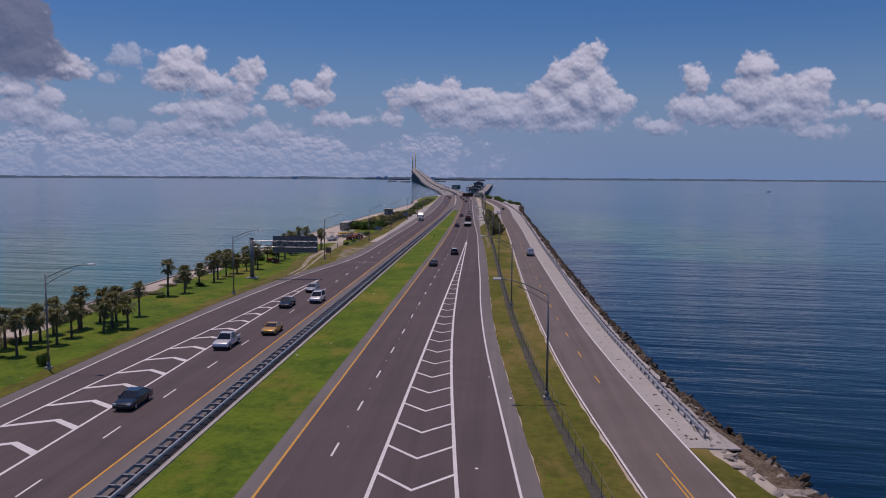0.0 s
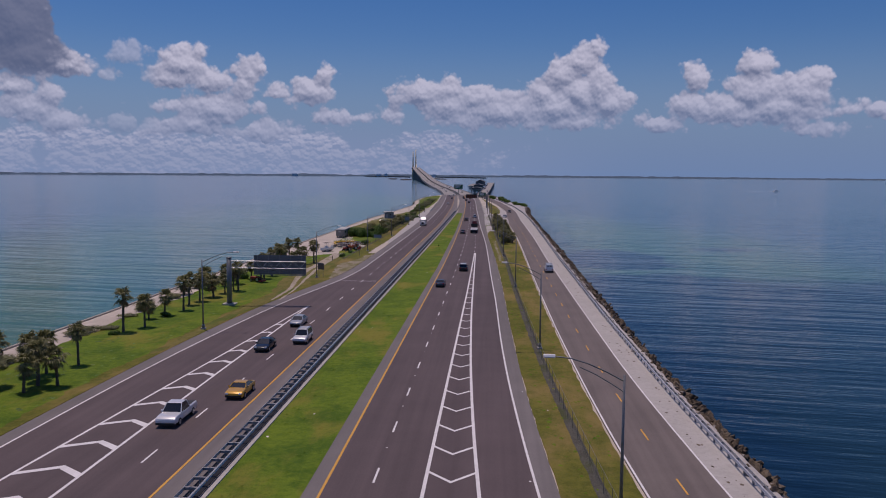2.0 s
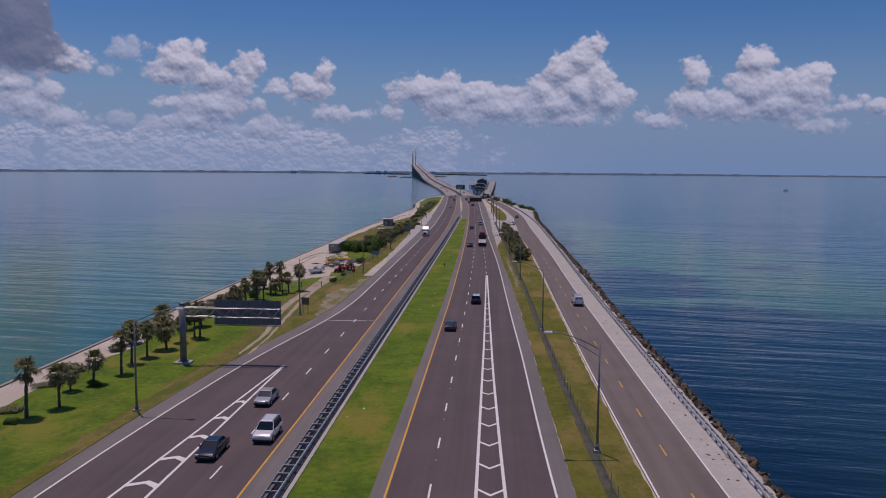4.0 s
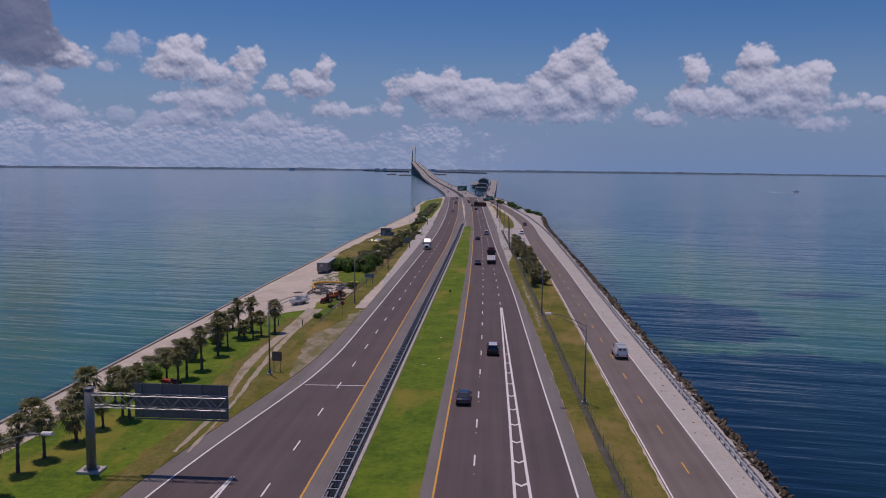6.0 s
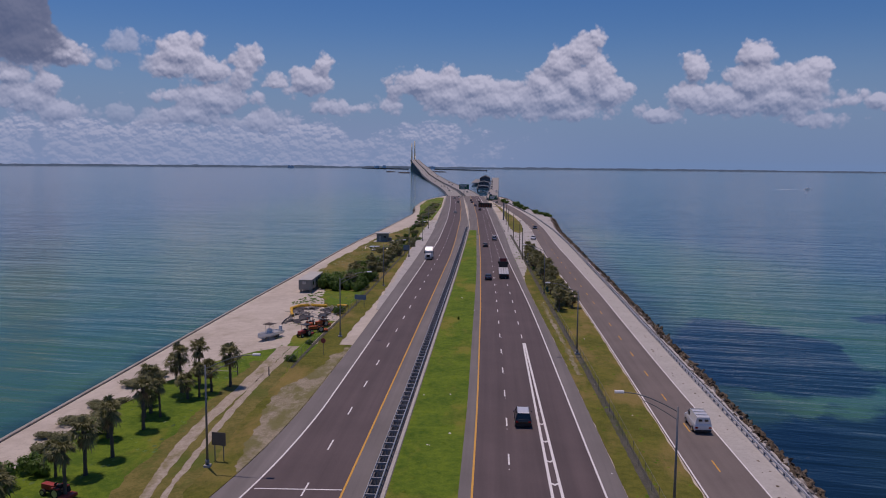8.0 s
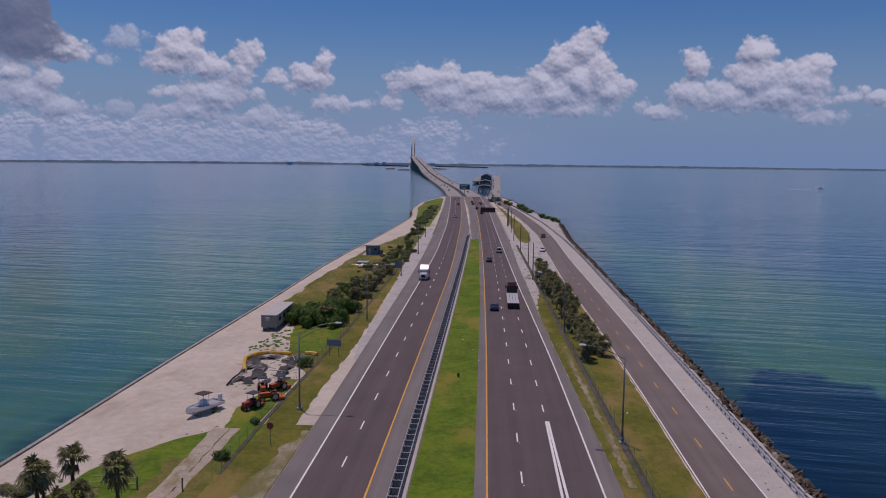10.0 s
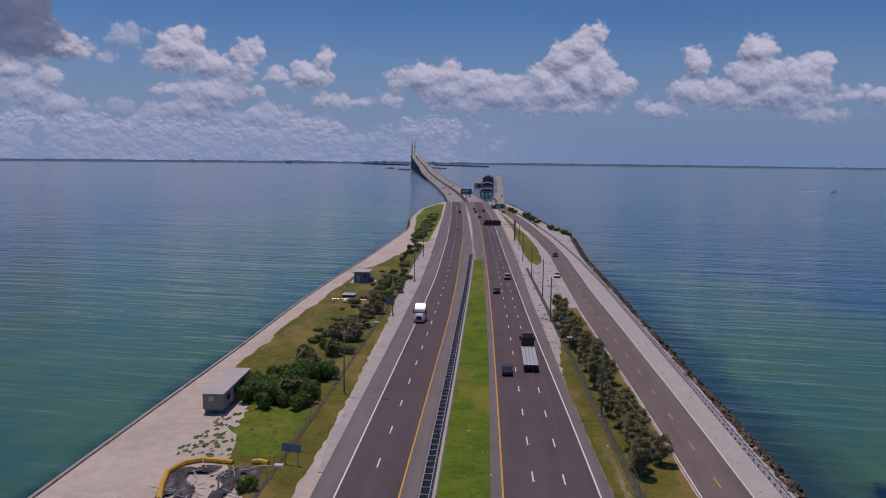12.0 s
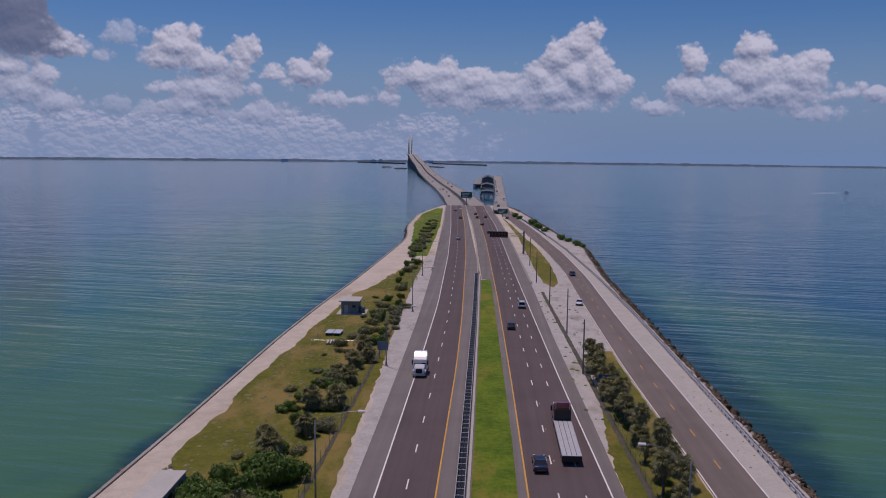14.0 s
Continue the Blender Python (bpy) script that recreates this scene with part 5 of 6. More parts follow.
def shrubberies():
    rnd = random.Random(21)
    # big evergreen thicket by the trailer
    for k in range(34):
        y = rnd.uniform(307.5, 326)
        x = rnd.uniform(-39.3, -29) if y < 320 else rnd.uniform(-37, -28.5)
        bush(rnd.randrange(2), x, y, rnd.uniform(1.7, 2.6), rnd.uniform(2.4, 3.8), rnd.uniform(0, 360))
    for k in range(75):
        y = rnd.uniform(328, 440)
        x = rnd.uniform(-36.5, -28.3) + (1.8 if y > 395 else 0)
        bush(rnd.choice((0, 1, 2, 2, 3, 3)), x, y, rnd.uniform(0.9, 2.2), rnd.uniform(0.9, 2.3), rnd.uniform(0, 360))
    for k in range(35):
        y = rnd.uniform(326, 450)
        x = rnd.uniform(-38.5, -28.6)
        bush(rnd.choice((1, 2, 3, 3)), x, y, rnd.uniform(0.6, 1.5), rnd.uniform(0.4, 1.1), rnd.uniform(0, 360))
    for k in range(30):
        y = rnd.uniform(440, 600)
        x = float(np.interp(y, [440, 520, 600], [-31, -31.5, -36])) + rnd.uniform(-3.5, 1.2)
        bush(rnd.choice((0, 0, 1, 2)), x, y, rnd.uniform(1.2, 2.6), rnd.uniform(1.0, 2.4), rnd.uniform(0, 360))
    for k in range(45):
        y = rnd.uniform(560, 720)
        x = float(np.interp(y, [560, 600, 700, 845], [-32.5, -34, -36.5, -42])) - rnd.uniform(0, 6) * float(np.interp(y, [560, 640, 720], [0.9, 1.0, 0.7]))
        bush(rnd.choice((0, 2, 2, 3, 3)), x, y, rnd.uniform(1.2, 2.8), rnd.uniform(0.8, 2.0), rnd.uniform(0, 360))
    # beach scrub beside the lawn
    for k in range(43):
        y = rnd.uniform(50, 236)
        x = -45.4 + rnd.uniform(-1.6, 1.4)
        bush(rnd.choice((2, 3, 3, 3)), x, y, rnd.uniform(1.3, 2.6), rnd.uniform(0.5, 1.15), rnd.uniform(0, 360))
    for x, y, w, h in ((-43.0, 190, 2.4, 2.6), (-42.0, 194.5, 1.9, 2.0), (-43.6, 186.6, 1.7, 1.9), (-41.4, 206, 1.5, 2.1), (-40.6, 216, 1.6, 1.9), (-42.6, 176, 1.2, 1.1), (-33.7, 83.9, 0.9, 1.6), (-29, 268, 1.0, 0.9), (-28.6, 279, 1.3, 1.9), (-28.7, 240, 1.2, 1.2), (-28.5, 252, 0.8, 0.9), (-39.6, 148, 0.9, 0.9), (-41, 133, 0.8, 0.8), (-4.6, 275.5, 0.25, 0.8)):
        bush(rnd.randrange(2), x, y, w, h, rnd.uniform(0, 360))
    # along the service road's far bend and on the rocky point
    for x, y, w, h in ((10, 752, 3, 3.2), (13, 735, 3, 2.6), (19.5, 690, 4, 4.2), (21.5, 672, 3.4, 3.4), (23.5, 655, 3, 2.4), (28.8, 614, 3, 2.8), (30.5, 606, 2.4, 2.0), (33.5, 590, 2.8, 2.6), (35.2, 583, 2.2, 1.8)):
        bush(0, x, y, w, h, rnd.uniform(0, 360))
    for k in range(14):
        y = rnd.uniform(287, 388)
        bush(rnd.choice((0, 2)), FENCE_E(y) + rnd.uniform(0.8, 4), y, rnd.uniform(0.6, 1.2), rnd.uniform(0.6, 1.4), rnd.uniform(0, 360))


shrubberies()


# ---- vehicles ----
M_GLASS = plain("tinted_glass", (0.012, 0.014, 0.018), 0.08, 0.0, 0.1, spec=0.8)
M_TYRE = plain("tyre_rubber", (0.02, 0.02, 0.02), 0.85)
M_RIM = plain("alloy_rim", (0.45, 0.46, 0.48), 0.35, 0.8)
M_LAMP_FRONT = plain("headlamp_lens", (0.70, 0.72, 0.75), 0.15)
M_LAMP_REAR = plain("tail_lamp_lens", (0.30, 0.012, 0.012), 0.25)
M_TRIM = plain("black_trim", (0.018, 0.018, 0.020), 0.6)


def car_paint(name, tint):
    return plain(name, tint, 0.3, 0.15, 0.06, 1.2, 0.5, 0.8)


def wheel_set(parent, spots, r=0.34, w=0.24):
    tyre = None
    for x, y in spots:
        if tyre is None:
            b = tube(B(), (-w / 2, 0, 0), (w / 2, 0, 0), r, r, 18)
            tyre = part("wheel", b, M_TYRE, parent)
            rim = part("rim", tube(B(), (-w / 2 - 0.01, 0, 0), (w / 2 + 0.01, 0, 0), r * 0.62, r * 0.62, 14), M_RIM, tyre)
            tyre.matrix_basis = pose(x, y, r)
        else:
            t = twin(tyre, pose(x, y, r))
            twin(rim, Matrix(), t)


SHAPES = {
    # side profile of the body, cabin foot and roof in (y, z), half width
    "sedan": ([(-2.35, 0.35), (-2.38, 0.62), (-2.25, 0.92), (-1.5, 0.98), (0.85, 0.95), (1.9, 0.80), (2.32, 0.66), (2.36, 0.40), (2.2, 0.24), (-2.2, 0.24)], (-1.75, -1.0, 0.35, 1.15), 0.94, 1.42, 0.90),
    "coupe": ([(-2.3, 0.35), (-2.36, 0.66), (-2.2, 0.98), (-1.5, 1.0), (0.7, 0.97), (1.95, 0.86), (2.34, 0.70), (2.38, 0.40), (2.2, 0.22), (-2.2, 0.22)], (-1.75, -0.75, 0.2, 0.95), 0.96, 1.36, 0.94),
    "suv": ([(-2.25, 0.42), (-2.3, 0.75), (-2.22, 1.06), (0.95, 1.06), (1.85, 1.0), (2.25, 0.84), (2.3, 0.5), (2.15, 0.32), (-2.15, 0.32)], (-2.2, -2.0, 0.35, 1.05), 1.04, 1.78, 0.95),
    "pickup": ([(-2.8, 0.5), (-2.85, 0.8), (-2.8, 1.08), (0.9, 1.08), (2.2, 1.02), (2.65, 0.86), (2.7, 0.5), (2.55, 0.36), (-2.7, 0.36)], (-0.95, -0.65, 0.45, 1.15), 1.06, 1.78, 0.97),
    "van": ([(-2.6, 0.4), (-2.66, 0.8), (-2.62, 1.2), (1.4, 1.2), (2.2, 1.1), (2.58, 0.85), (2.62, 0.45), (2.45, 0.3), (-2.5, 0.3)], (-2.58, -2.5, 0.75, 1.75), 1.18, 2.0, 0.98),
}


def car(kind, paint_mat, label, name="car", roof_mat=None, group="cars on the highway"):
    prof, (c0, c1, c2, c3), belt, top, half = SHAPES[kind]
    t = tagged(new(name), label, "van" if kind == "van" else "car", group)
    b = prism(B(), prof, -half, half, lambda z: 1.0 if 0.4 < z < 0.8 else 0.95)
    bmesh.ops.bevel(b, geom=list(b.edges), offset=0.1, segments=3, affect="EDGES", profile=0.5)
    part("body", b, paint_mat, t, smooth_it=True)
    k = lambda z: 0.92 - 0.22 * (z - belt) / (top - belt)
    b = prism(B(), [(c0, belt - 0.03), (c3, belt - 0.03), (c2, top - 0.05), (c1, top - 0.05)], -half, half, k)
    glass = paint_mat if kind == "van" else M_GLASS
    part("cabin", b, glass, t, "" if kind == "van" else "dark tinted glass band")
    if kind == "van":
        wsc = prism(B(), [(c3 + 0.03, belt), (c2 + 0.05, top - 0.14), (c2 + 0.02, top - 0.14), (c3 - 0.02, belt)], -half * 0.82, half * 0.82)
        part("windscreen", wsc, M_GLASS, t)
        for s in (-1, 1):
            part("rear_window", box(B(), s * 0.34 - 0.2, s * 0.34 + 0.2, c0 - 0.03, c0 + 0.08, belt + 0.3, top - 0.28), M_GLASS, t)
        for s in (-1, 1):
            part("side_window", box(B(), s * half * 0.82, s * half * 0.905, 0.3, 1.05, belt + 0.1, top - 0.3), M_GLASS, t)
        for i in range(3):
            part("roof_bar", box(B(), -0.72, 0.72, -1.9 + i * 1.1, -1.85 + i * 1.1, top + 0.03, top + 0.09), M_RIM, t)
    b = prism(B(), [(c1 - 0.05, top - 0.06), (c2 + 0.05, top - 0.06), (c2 - 0.12, top), (c1 + 0.1, top)], -half * 0.71, half * 0.71)
    bmesh.ops.bevel(b, geom=list(b.edges), offset=0.02, segments=1, affect="EDGES")
    part("roof", b, roof_mat or paint_mat, t)
    # pillars between the windows
    if kind != "van":
        for s in (-1, 1):
            b = prism(B(), [(-0.38, belt), (-0.26, belt), (-0.34, top - 0.04), (-0.46, top - 0.04)], s * half * 0.985, s * half * 0.90, k)
            part("pillar", b, paint_mat, t)
            for (ya, yb) in ((c3, c2), (c0, c1)):
                b = B()
                tube(b, (s * half * 0.92, ya, belt), (s * half * 0.715, yb, top - 0.04), 0.05, 0.04, 5)
                part("pillar", b, paint_mat, t)
    y1, y0 = max(p[0] for p in prof), min(p[0] for p in prof)
    for s in (-1, 1):
        part("headlight", box(B(), s * half * 0.55, s * half * 0.9, y1 - 0.14, y1 - 0.0, 0.58, 0.74, 0.02), M_LAMP_FRONT, t)
        part("tail_light", box(B(), s * half * 0.6, s * half * 0.93, y0 - 0.02, y0 + 0.1, 0.68, 0.88, 0.02), M_LAMP_REAR, t)
        part("mirror", box(B(), s * (half + 0.0), s * (half + 0.17), c2 + 0.3, c2 + 0.42, belt - 0.02, belt + 0.12, 0.02), paint_mat, t)
    part("front_bumper", box(B(), -half * 0.9, half * 0.9, y1 - 0.1, y1 + 0.04, 0.3, 0.5, 0.03), M_TRIM, t)
    part("rear_bumper", box(B(), -half * 0.9, half * 0.9, y0 - 0.04, y0 + 0.1, 0.32, 0.52, 0.03), M_TRIM, t)
    if kind == "pickup":
        part("load_bed", box(B(), -half * 0.8, half * 0.8, -2.7, -1.05, 1.05, 1.10), M_TRIM, t, "dark open load bed")
    if kind == "suv":
        for s in (-1, 1):
            part("roof_rail", box(B(), s * 0.62 - 0.03, s * 0.62 + 0.03, c1 + 0.3, c2 - 0.1, top, top + 0.07), M_RIM, t)
    a = 0.60 * y1
    wheel_set(t, [(-half + 0.1, a), (half - 0.1, a), (-half + 0.1, -a), (half - 0.1, -a)], 0.36 if kind in ("suv", "pickup") else 0.33)
    return t


P_DARK = car_paint("paint_dark_teal", (0.012, 0.022, 0.028))
P_YELLOW = car_paint("paint_yellow", (0.62, 0.34, 0.02))
P_WHITE = car_paint("paint_white", (0.72, 0.72, 0.73))
P_SILVER = car_paint("paint_silver", (0.42, 0.43, 0.44))
P_BLUE = car_paint("paint_navy", (0.012, 0.022, 0.05))
P_BLACK = car_paint("paint_black", (0.012, 0.012, 0.013))
P_RED = car_paint("paint_maroon", (0.20, 0.018, 0.03))
Z = 0.05

# towards the viewer
car("sedan", P_DARK, "dark teal saloon car driving on the highway").matrix_basis = pose(-17.1, 70, Z, 0, 0, 180)
car("coupe", P_YELLOW, "bright yellow two-door car on the highway").matrix_basis = pose(-13.7, 104.5, Z, 0, 0, 180)
car("pickup", P_WHITE, "white pickup truck on the highway").matrix_basis = pose(-16.9, 95.5, Z, 0, 0, 180)
dark = car("sedan", P_BLACK, "black saloon car on the highway")
dark.matrix_basis = pose(-17.2, 126, Z, 0, 0, 180)
wsuv = car("suv", P_WHITE, "white sport utility car on the highway", roof_mat=P_WHITE)
wsuv.matrix_basis = pose(-13.4, 131, Z, 0, 0, 180)
silver = car("sedan", P_SILVER, "silver saloon car on the highway")
silver.matrix_basis = pose(-16.9, 143, Z, 0, 0, 180)
# away from the viewer
car("suv", P_BLACK, "black off-road car with a white roof", roof_mat=P_WHITE).matrix_basis = pose(5.5, 214, Z)
navy = car("sedan", P_BLUE, "navy blue saloon car on the highway")
navy.matrix_basis = pose(1.8, 187, Z)
copy_thing(navy, pose(0.9, 331, Z))
copy_thing(dark, pose(-0.6, 414, Z))
copy_thing(wsuv, pose(2.8, 440, Z))
van = car("van", P_WHITE, "white delivery van on the service road", "van", group="")
van.matrix_basis = pose(25.6, 214, Z)
parked = car("sedan", P_WHITE, "white saloon parked on the sand verge", group="")
parked.matrix_basis = pose(18.4, 446, 0.02, 0, 0, 172)
copy_thing(dark, pose(21.8, 499, Z, 0, 0, 180))
for x, y, src, turn in ((-24, 733, dark, 180), (-27, 824, wsuv, 180), (-30, 806, silver, 180), (-8.3, 745, dark, 3), (-13.6, 739, navy, 3), (-15, 769, dark, 3), (5.2, 737, dark, 170), (-20.5, 610, silver, 180), (-6.0, 640, dark, 3), (-10, 690, navy, 3)):
    copy_thing(src, pose(x, y, Z, 0, 0, turn))
for y, dx, src, turn in ((1000, -9, silver, 186), (1081, -7, wsuv, 186), (1151, -11, silver, 186), (1160, -7, dark, 186), (1340, 10, dark, 6), (1240, 8, navy, 6), (1400, -8, dark, 186), (1513, -9, wsuv, 186), (1560, -7, silver, 186), (1640, 8, dark, 6), (1700, -9, dark, 186), (1850, -7, wsuv, 186), (1920, 8, silver, 6), (960, 8, silver, 6), (2050, -8, dark, 186), (2200, 8, dark, 6), (2300, -8, wsuv, 186)):
    copy_thing(src, pose(deck_line(y) + dx, y, deck_z(y) + 0.02, 0, 0, turn))
for i, (x, y) in enumerate(((0.6, 820), (-0.6, 860), (1.2, 985), (1.4, 1060), (1.4, 1160), (1.6, 1240), (1.8, 1330), (2.0, 1430), (5.8, 905))):
    copy_thing((dark, silver, wsuv)[i % 3], pose(x, y, 2.62, 0, 0, 180))


def semi_tractor(name, label, paint_mat, back_black=False):
    """A long-nosed lorry tractor with a sleeper cab, nose at +y."""
    t = tagged(new(name), label, "lorry")
    part("chassis", box(B(), -0.45, 0.45, -4.2, 2.6, 0.55, 0.9), M_TRIM, t)
    b = prism(B(), [(1.1, 0.75), (3.35, 0.7), (3.45, 1.3), (3.2, 1.75), (1.1, 2.0)], -0.95, 0.95, lambda z: 1 - 0.12 * max(0, z - 1.2))
    bmesh.ops.bevel(b, geom=list(b.edges), offset=0.08, segments=2, affect="EDGES")
    part("bonnet", b, paint_mat, t)
    b = box(B(), -1.2, 1.2, -1.6, 1.15, 0.9, 2.75, 0.08)
    part("cab", b, paint_mat, t)
    b = prism(B(), [(-1.6, 2.7), (0.9, 2.7), (0.3, 3.2), (-0.6, 3.75), (-1.6, 3.8)], -1.15, 1.15)
    bmesh.ops.bevel(b, geom=list(b.edges), offset=0.08, segments=2, affect="EDGES")
    part("roof_fairing", b, paint_mat, t)
    b = prism(B(), [(1.16, 1.95), (1.21, 1.95), (0.98, 2.68), (0.92, 2.68)], -1.02, 1.02)
    part("windscreen", b, M_GLASS, t)
    for s in (-1, 1):
        part("side_window", box(B(), s * 1.19, s * 1.215, 0.1, 0.95, 1.95, 2.55), M_GLASS, t)
        part("headlight", box(B(), s * 0.6, s * 0.93, 3.28, 3.46, 0.95, 1.2, 0.02), M_LAMP_FRONT, t)
        part("mirror", box(B(), s * 1.25, s * 1.5, 1.05, 1.15, 1.8, 2.6, 0.02), M_TRIM, t)
        part("fender", box(B(), s * 0.8, s * 1.2, 1.7, 3.1, 0.75, 1.15, 0.1), paint_mat, t)
        part("fuel_tank", tube(B(), (s * 0.95, -1.4, 0.75), (s * 0.95, 0.4, 0.75), 0.33, None, 12), M_RIM, t)
        part("exhaust_stack", tube(B(), (s * 1.0, -1.75, 1.0), (s * 1.0, -1.75, 3.9), 0.08, None, 8), M_RIM, t)
    part("grille", box(B(), -0.55, 0.55, 3.36, 3.47, 0.85, 1.6), M_TRIM, t)
    part("bumper", box(B(), -1.15, 1.15, 3.35, 3.6, 0.4, 0.8, 0.05), M_RIM if not back_black else M_TRIM, t)
    if back_black:
        part("headache_rack", box(B(), -1.2, 1.2, -1.95, -1.75, 0.9, 2.9), M_TRIM, t, "black rack behind the cab")
    wheel_set(t, [(-1.0, 2.4), (1.0, 2.4), (-0.95, -2.3), (0.95, -2.3), (-0.95, -3.6), (0.95, -3.6)], 0.5, 0.36)
    return t


semi_tractor("white_lorry", "white long-nosed lorry tractor without a trailer", P_WHITE).matrix_basis = pose(-18.0, 374, Z, 0, 0, 180)


def flatbed(y, x):
    lorry = semi_tractor("red_lorry", "dark red lorry tractor pulling a flatbed", P_RED, True)
    lorry.matrix_basis = pose(x, y, Z)
    t = tagged(new("flatbed_trailer"), "long empty pale grey flatbed trailer", "trailer")
    part("frame", box(B(), -0.5, 0.5, -13.2, 0.4, 0.75, 1.2), M_TRIM, t)
    for i in range(4):
        part("deck_plank", box(B(), -1.25 + i * 0.64, -0.68 + i * 0.64, -13.4, 0.5, 1.2, 1.34), plain("aluminium_deck", (0.50, 0.50, 0.52), 0.5, 0.2, 0.12, 0.8) if i == 0 else bpy.data.materials["aluminium_deck"], t)
    for i in range(3):
        part("deck_groove", box(B(), -0.68 + i * 0.64, -0.61 + i * 0.64, -13.4, 0.5, 1.2, 1.30), M_TRIM, t)
    part("tail_bar", box(B(), -1.25, 1.25, -13.5, -13.4, 0.5, 1.3), M_TRIM, t)
    for s in (-1, 1):
        part("tail_light", box(B(), s * 0.9, s * 1.15, -13.54, -13.49, 0.9, 1.05), M_LAMP_REAR, t)
        part("side_rail", box(B(), s * 1.25, s * 1.3, -13.4, 0.5, 1.1, 1.3), M_RIM, t)
    wheel_set(t, [(-0.98, -11.9), (0.98, -11.9), (-0.98, -10.6), (0.98, -10.6)], 0.5, 0.4)
    t.matrix_basis = pose(x, y - 2.4, Z)


flatbed(347.5, 5.0)


# ---- beach yard: boat, tractors, trailer cabin, hut ----
M_HULL = plain("gelcoat_white", (0.78, 0.78, 0.78), 0.25, 0, 0.05)
M_DECK = plain("boat_deck_grey", (0.33, 0.34, 0.36), 0.6)


def boat():
    t = tagged(new("motor_boat"), "white open motor boat with a dark canopy on blocks", "boat")
    b = B()
    rows = []
    L = 6.6
    for i in range(9):
        f = i / 8
        y = -L / 2 + L * f
        w = 1.15 * (1 - max(0, f - 0.45) ** 2 * 3.0) if f < 1 else 0.05
        w = max(w, 0.04)
        sheer = 1.05 + 0.35 * f * f
        keel = 0.12 + 0.75 * max(0, f - 0.6) ** 2 * 5
        rows.append([b.verts.new((-w, y, sheer)), b.verts.new((-w * 0.85, y, 0.55 + 0.25 * f)), b.verts.new((0, y, min(keel, sheer - 0.1))), b.verts.new((w * 0.85, y, 0.55 + 0.25 * f)), b.verts.new((w, y, sheer))])
    for p, q in zip(rows, rows[1:]):
        for k in range(4):
            b.faces.new((p[k], p[k + 1], q[k + 1], q[k]))
    b.faces.new(rows[0])
    part("hull", b, M_HULL, t, "white hull")
    b = B()
    rows = []
    for i in range(8):
        f = 0.02 + 0.9 * i / 7
        y = -L / 2 + L * f
        w = (1.15 * (1 - max(0, f - 0.45) ** 2 * 3.0)) * 0.94
        rows.append([b.verts.new((-w, y, 0.88 + 0.25 * f)), b.verts.new((w, y, 0.88 + 0.25 * f))])
    for p, q in zip(rows, rows[1:]):
        b.faces.new((p[0], p[1], q[1], q[0]))
    part("deck", b, M_DECK, t, "grey covered deck")
    part("console", box(B(), -0.4, 0.4, -0.5, 0.3, 0.9, 1.75, 0.06), M_HULL, t)
    for x, y in ((-0.5, -0.6), (0.5, -0.6), (-0.5, 0.4), (0.5, 0.4)):
        part("canopy_post", tube(B(), (x, y, 0.9), (x, y, 2.6), 0.03, None, 6), M_RIM, t)
    part("canopy", box(B(), -0.9, 0.9, -1.1, 0.8, 2.6, 2.68, 0.03), plain("canopy_brown", (0.05, 0.035, 0.03), 0.8), t, "dark brown canopy")
    m = part("outboard", box(B(), -0.22, 0.22, -3.75, -3.2, 0.9, 1.75, 0.08), M_HULL, t, "white outboard engine")
    part("leg", box(B(), -0.07, 0.07, -3.6, -3.4, 0.2, 0.9), M_DECK, m)
    for y in (-2.0, 1.2):
        part("block", box(B(), -0.6, 0.6, y - 0.25, y + 0.25, -0.1, 0.5), M_TIMBER, t)
    t.matrix_basis = pose(-36.2, 255.6, 0.0, 0, 0, 157) @ Matrix.Diagonal((0.9, 0.9, 0.95, 1))


boat()
M_ORANGE = plain("tractor_orange", (0.50, 0.10, 0.015), 0.5, 0, 0.2)
M_REDPAINT = plain("tractor_red", (0.34, 0.035, 0.025), 0.5, 0, 0.2)


def tractor(mat, label, canopy=True):
    t = tagged(new("tractor"), label, "tractor", "parked tractors")
    b = box(B(), -0.4, 0.4, 0.0, 1.9, 0.7, 1.35, 0.08)
    part("bonnet", b, mat, t)
    part("chassis", box(B(), -0.3, 0.3, -1.1, 1.8, 0.45, 0.75), M_TRIM, t)
    part("seat", box(B(), -0.28, 0.28, -0.75, -0.3, 1.0, 1.5, 0.05), M_TRIM, t)
    part("steering_wheel", tube(B(), (0, 0.0, 1.45), (0, 0.06, 1.48), 0.2, None, 10), M_TRIM, t)
    for s in (-1, 1):
        part("fender", box(B(), s * 0.45, s * 0.85, -1.2, -0.1, 1.15, 1.3, 0.05), mat, t)
    if canopy:
        for x, y in ((-0.6, -1.0), (0.6, -1.0), (-0.6, 0.2), (0.6, 0.2)):
            part("canopy_post", tube(B(), (x, y, 1.1), (x, y, 2.35), 0.035, None, 6), mat, t)
        part("canopy", box(B(), -0.85, 0.85, -1.4, 0.5, 2.35, 2.45, 0.03), plain("canopy_dark", (0.03, 0.035, 0.05), 0.7), t, "dark flat canopy")
    part("mower_deck", box(B(), -0.9, 0.9, -2.3, -1.2, 0.2, 0.55, 0.05), mat, t)
    wheel_set(t, [(-0.65, -0.65), (0.65, -0.65)], 0.68, 0.38)
    wheel_set(t, [(-0.55, 1.45), (0.55, 1.45)], 0.4, 0.25)
    return t


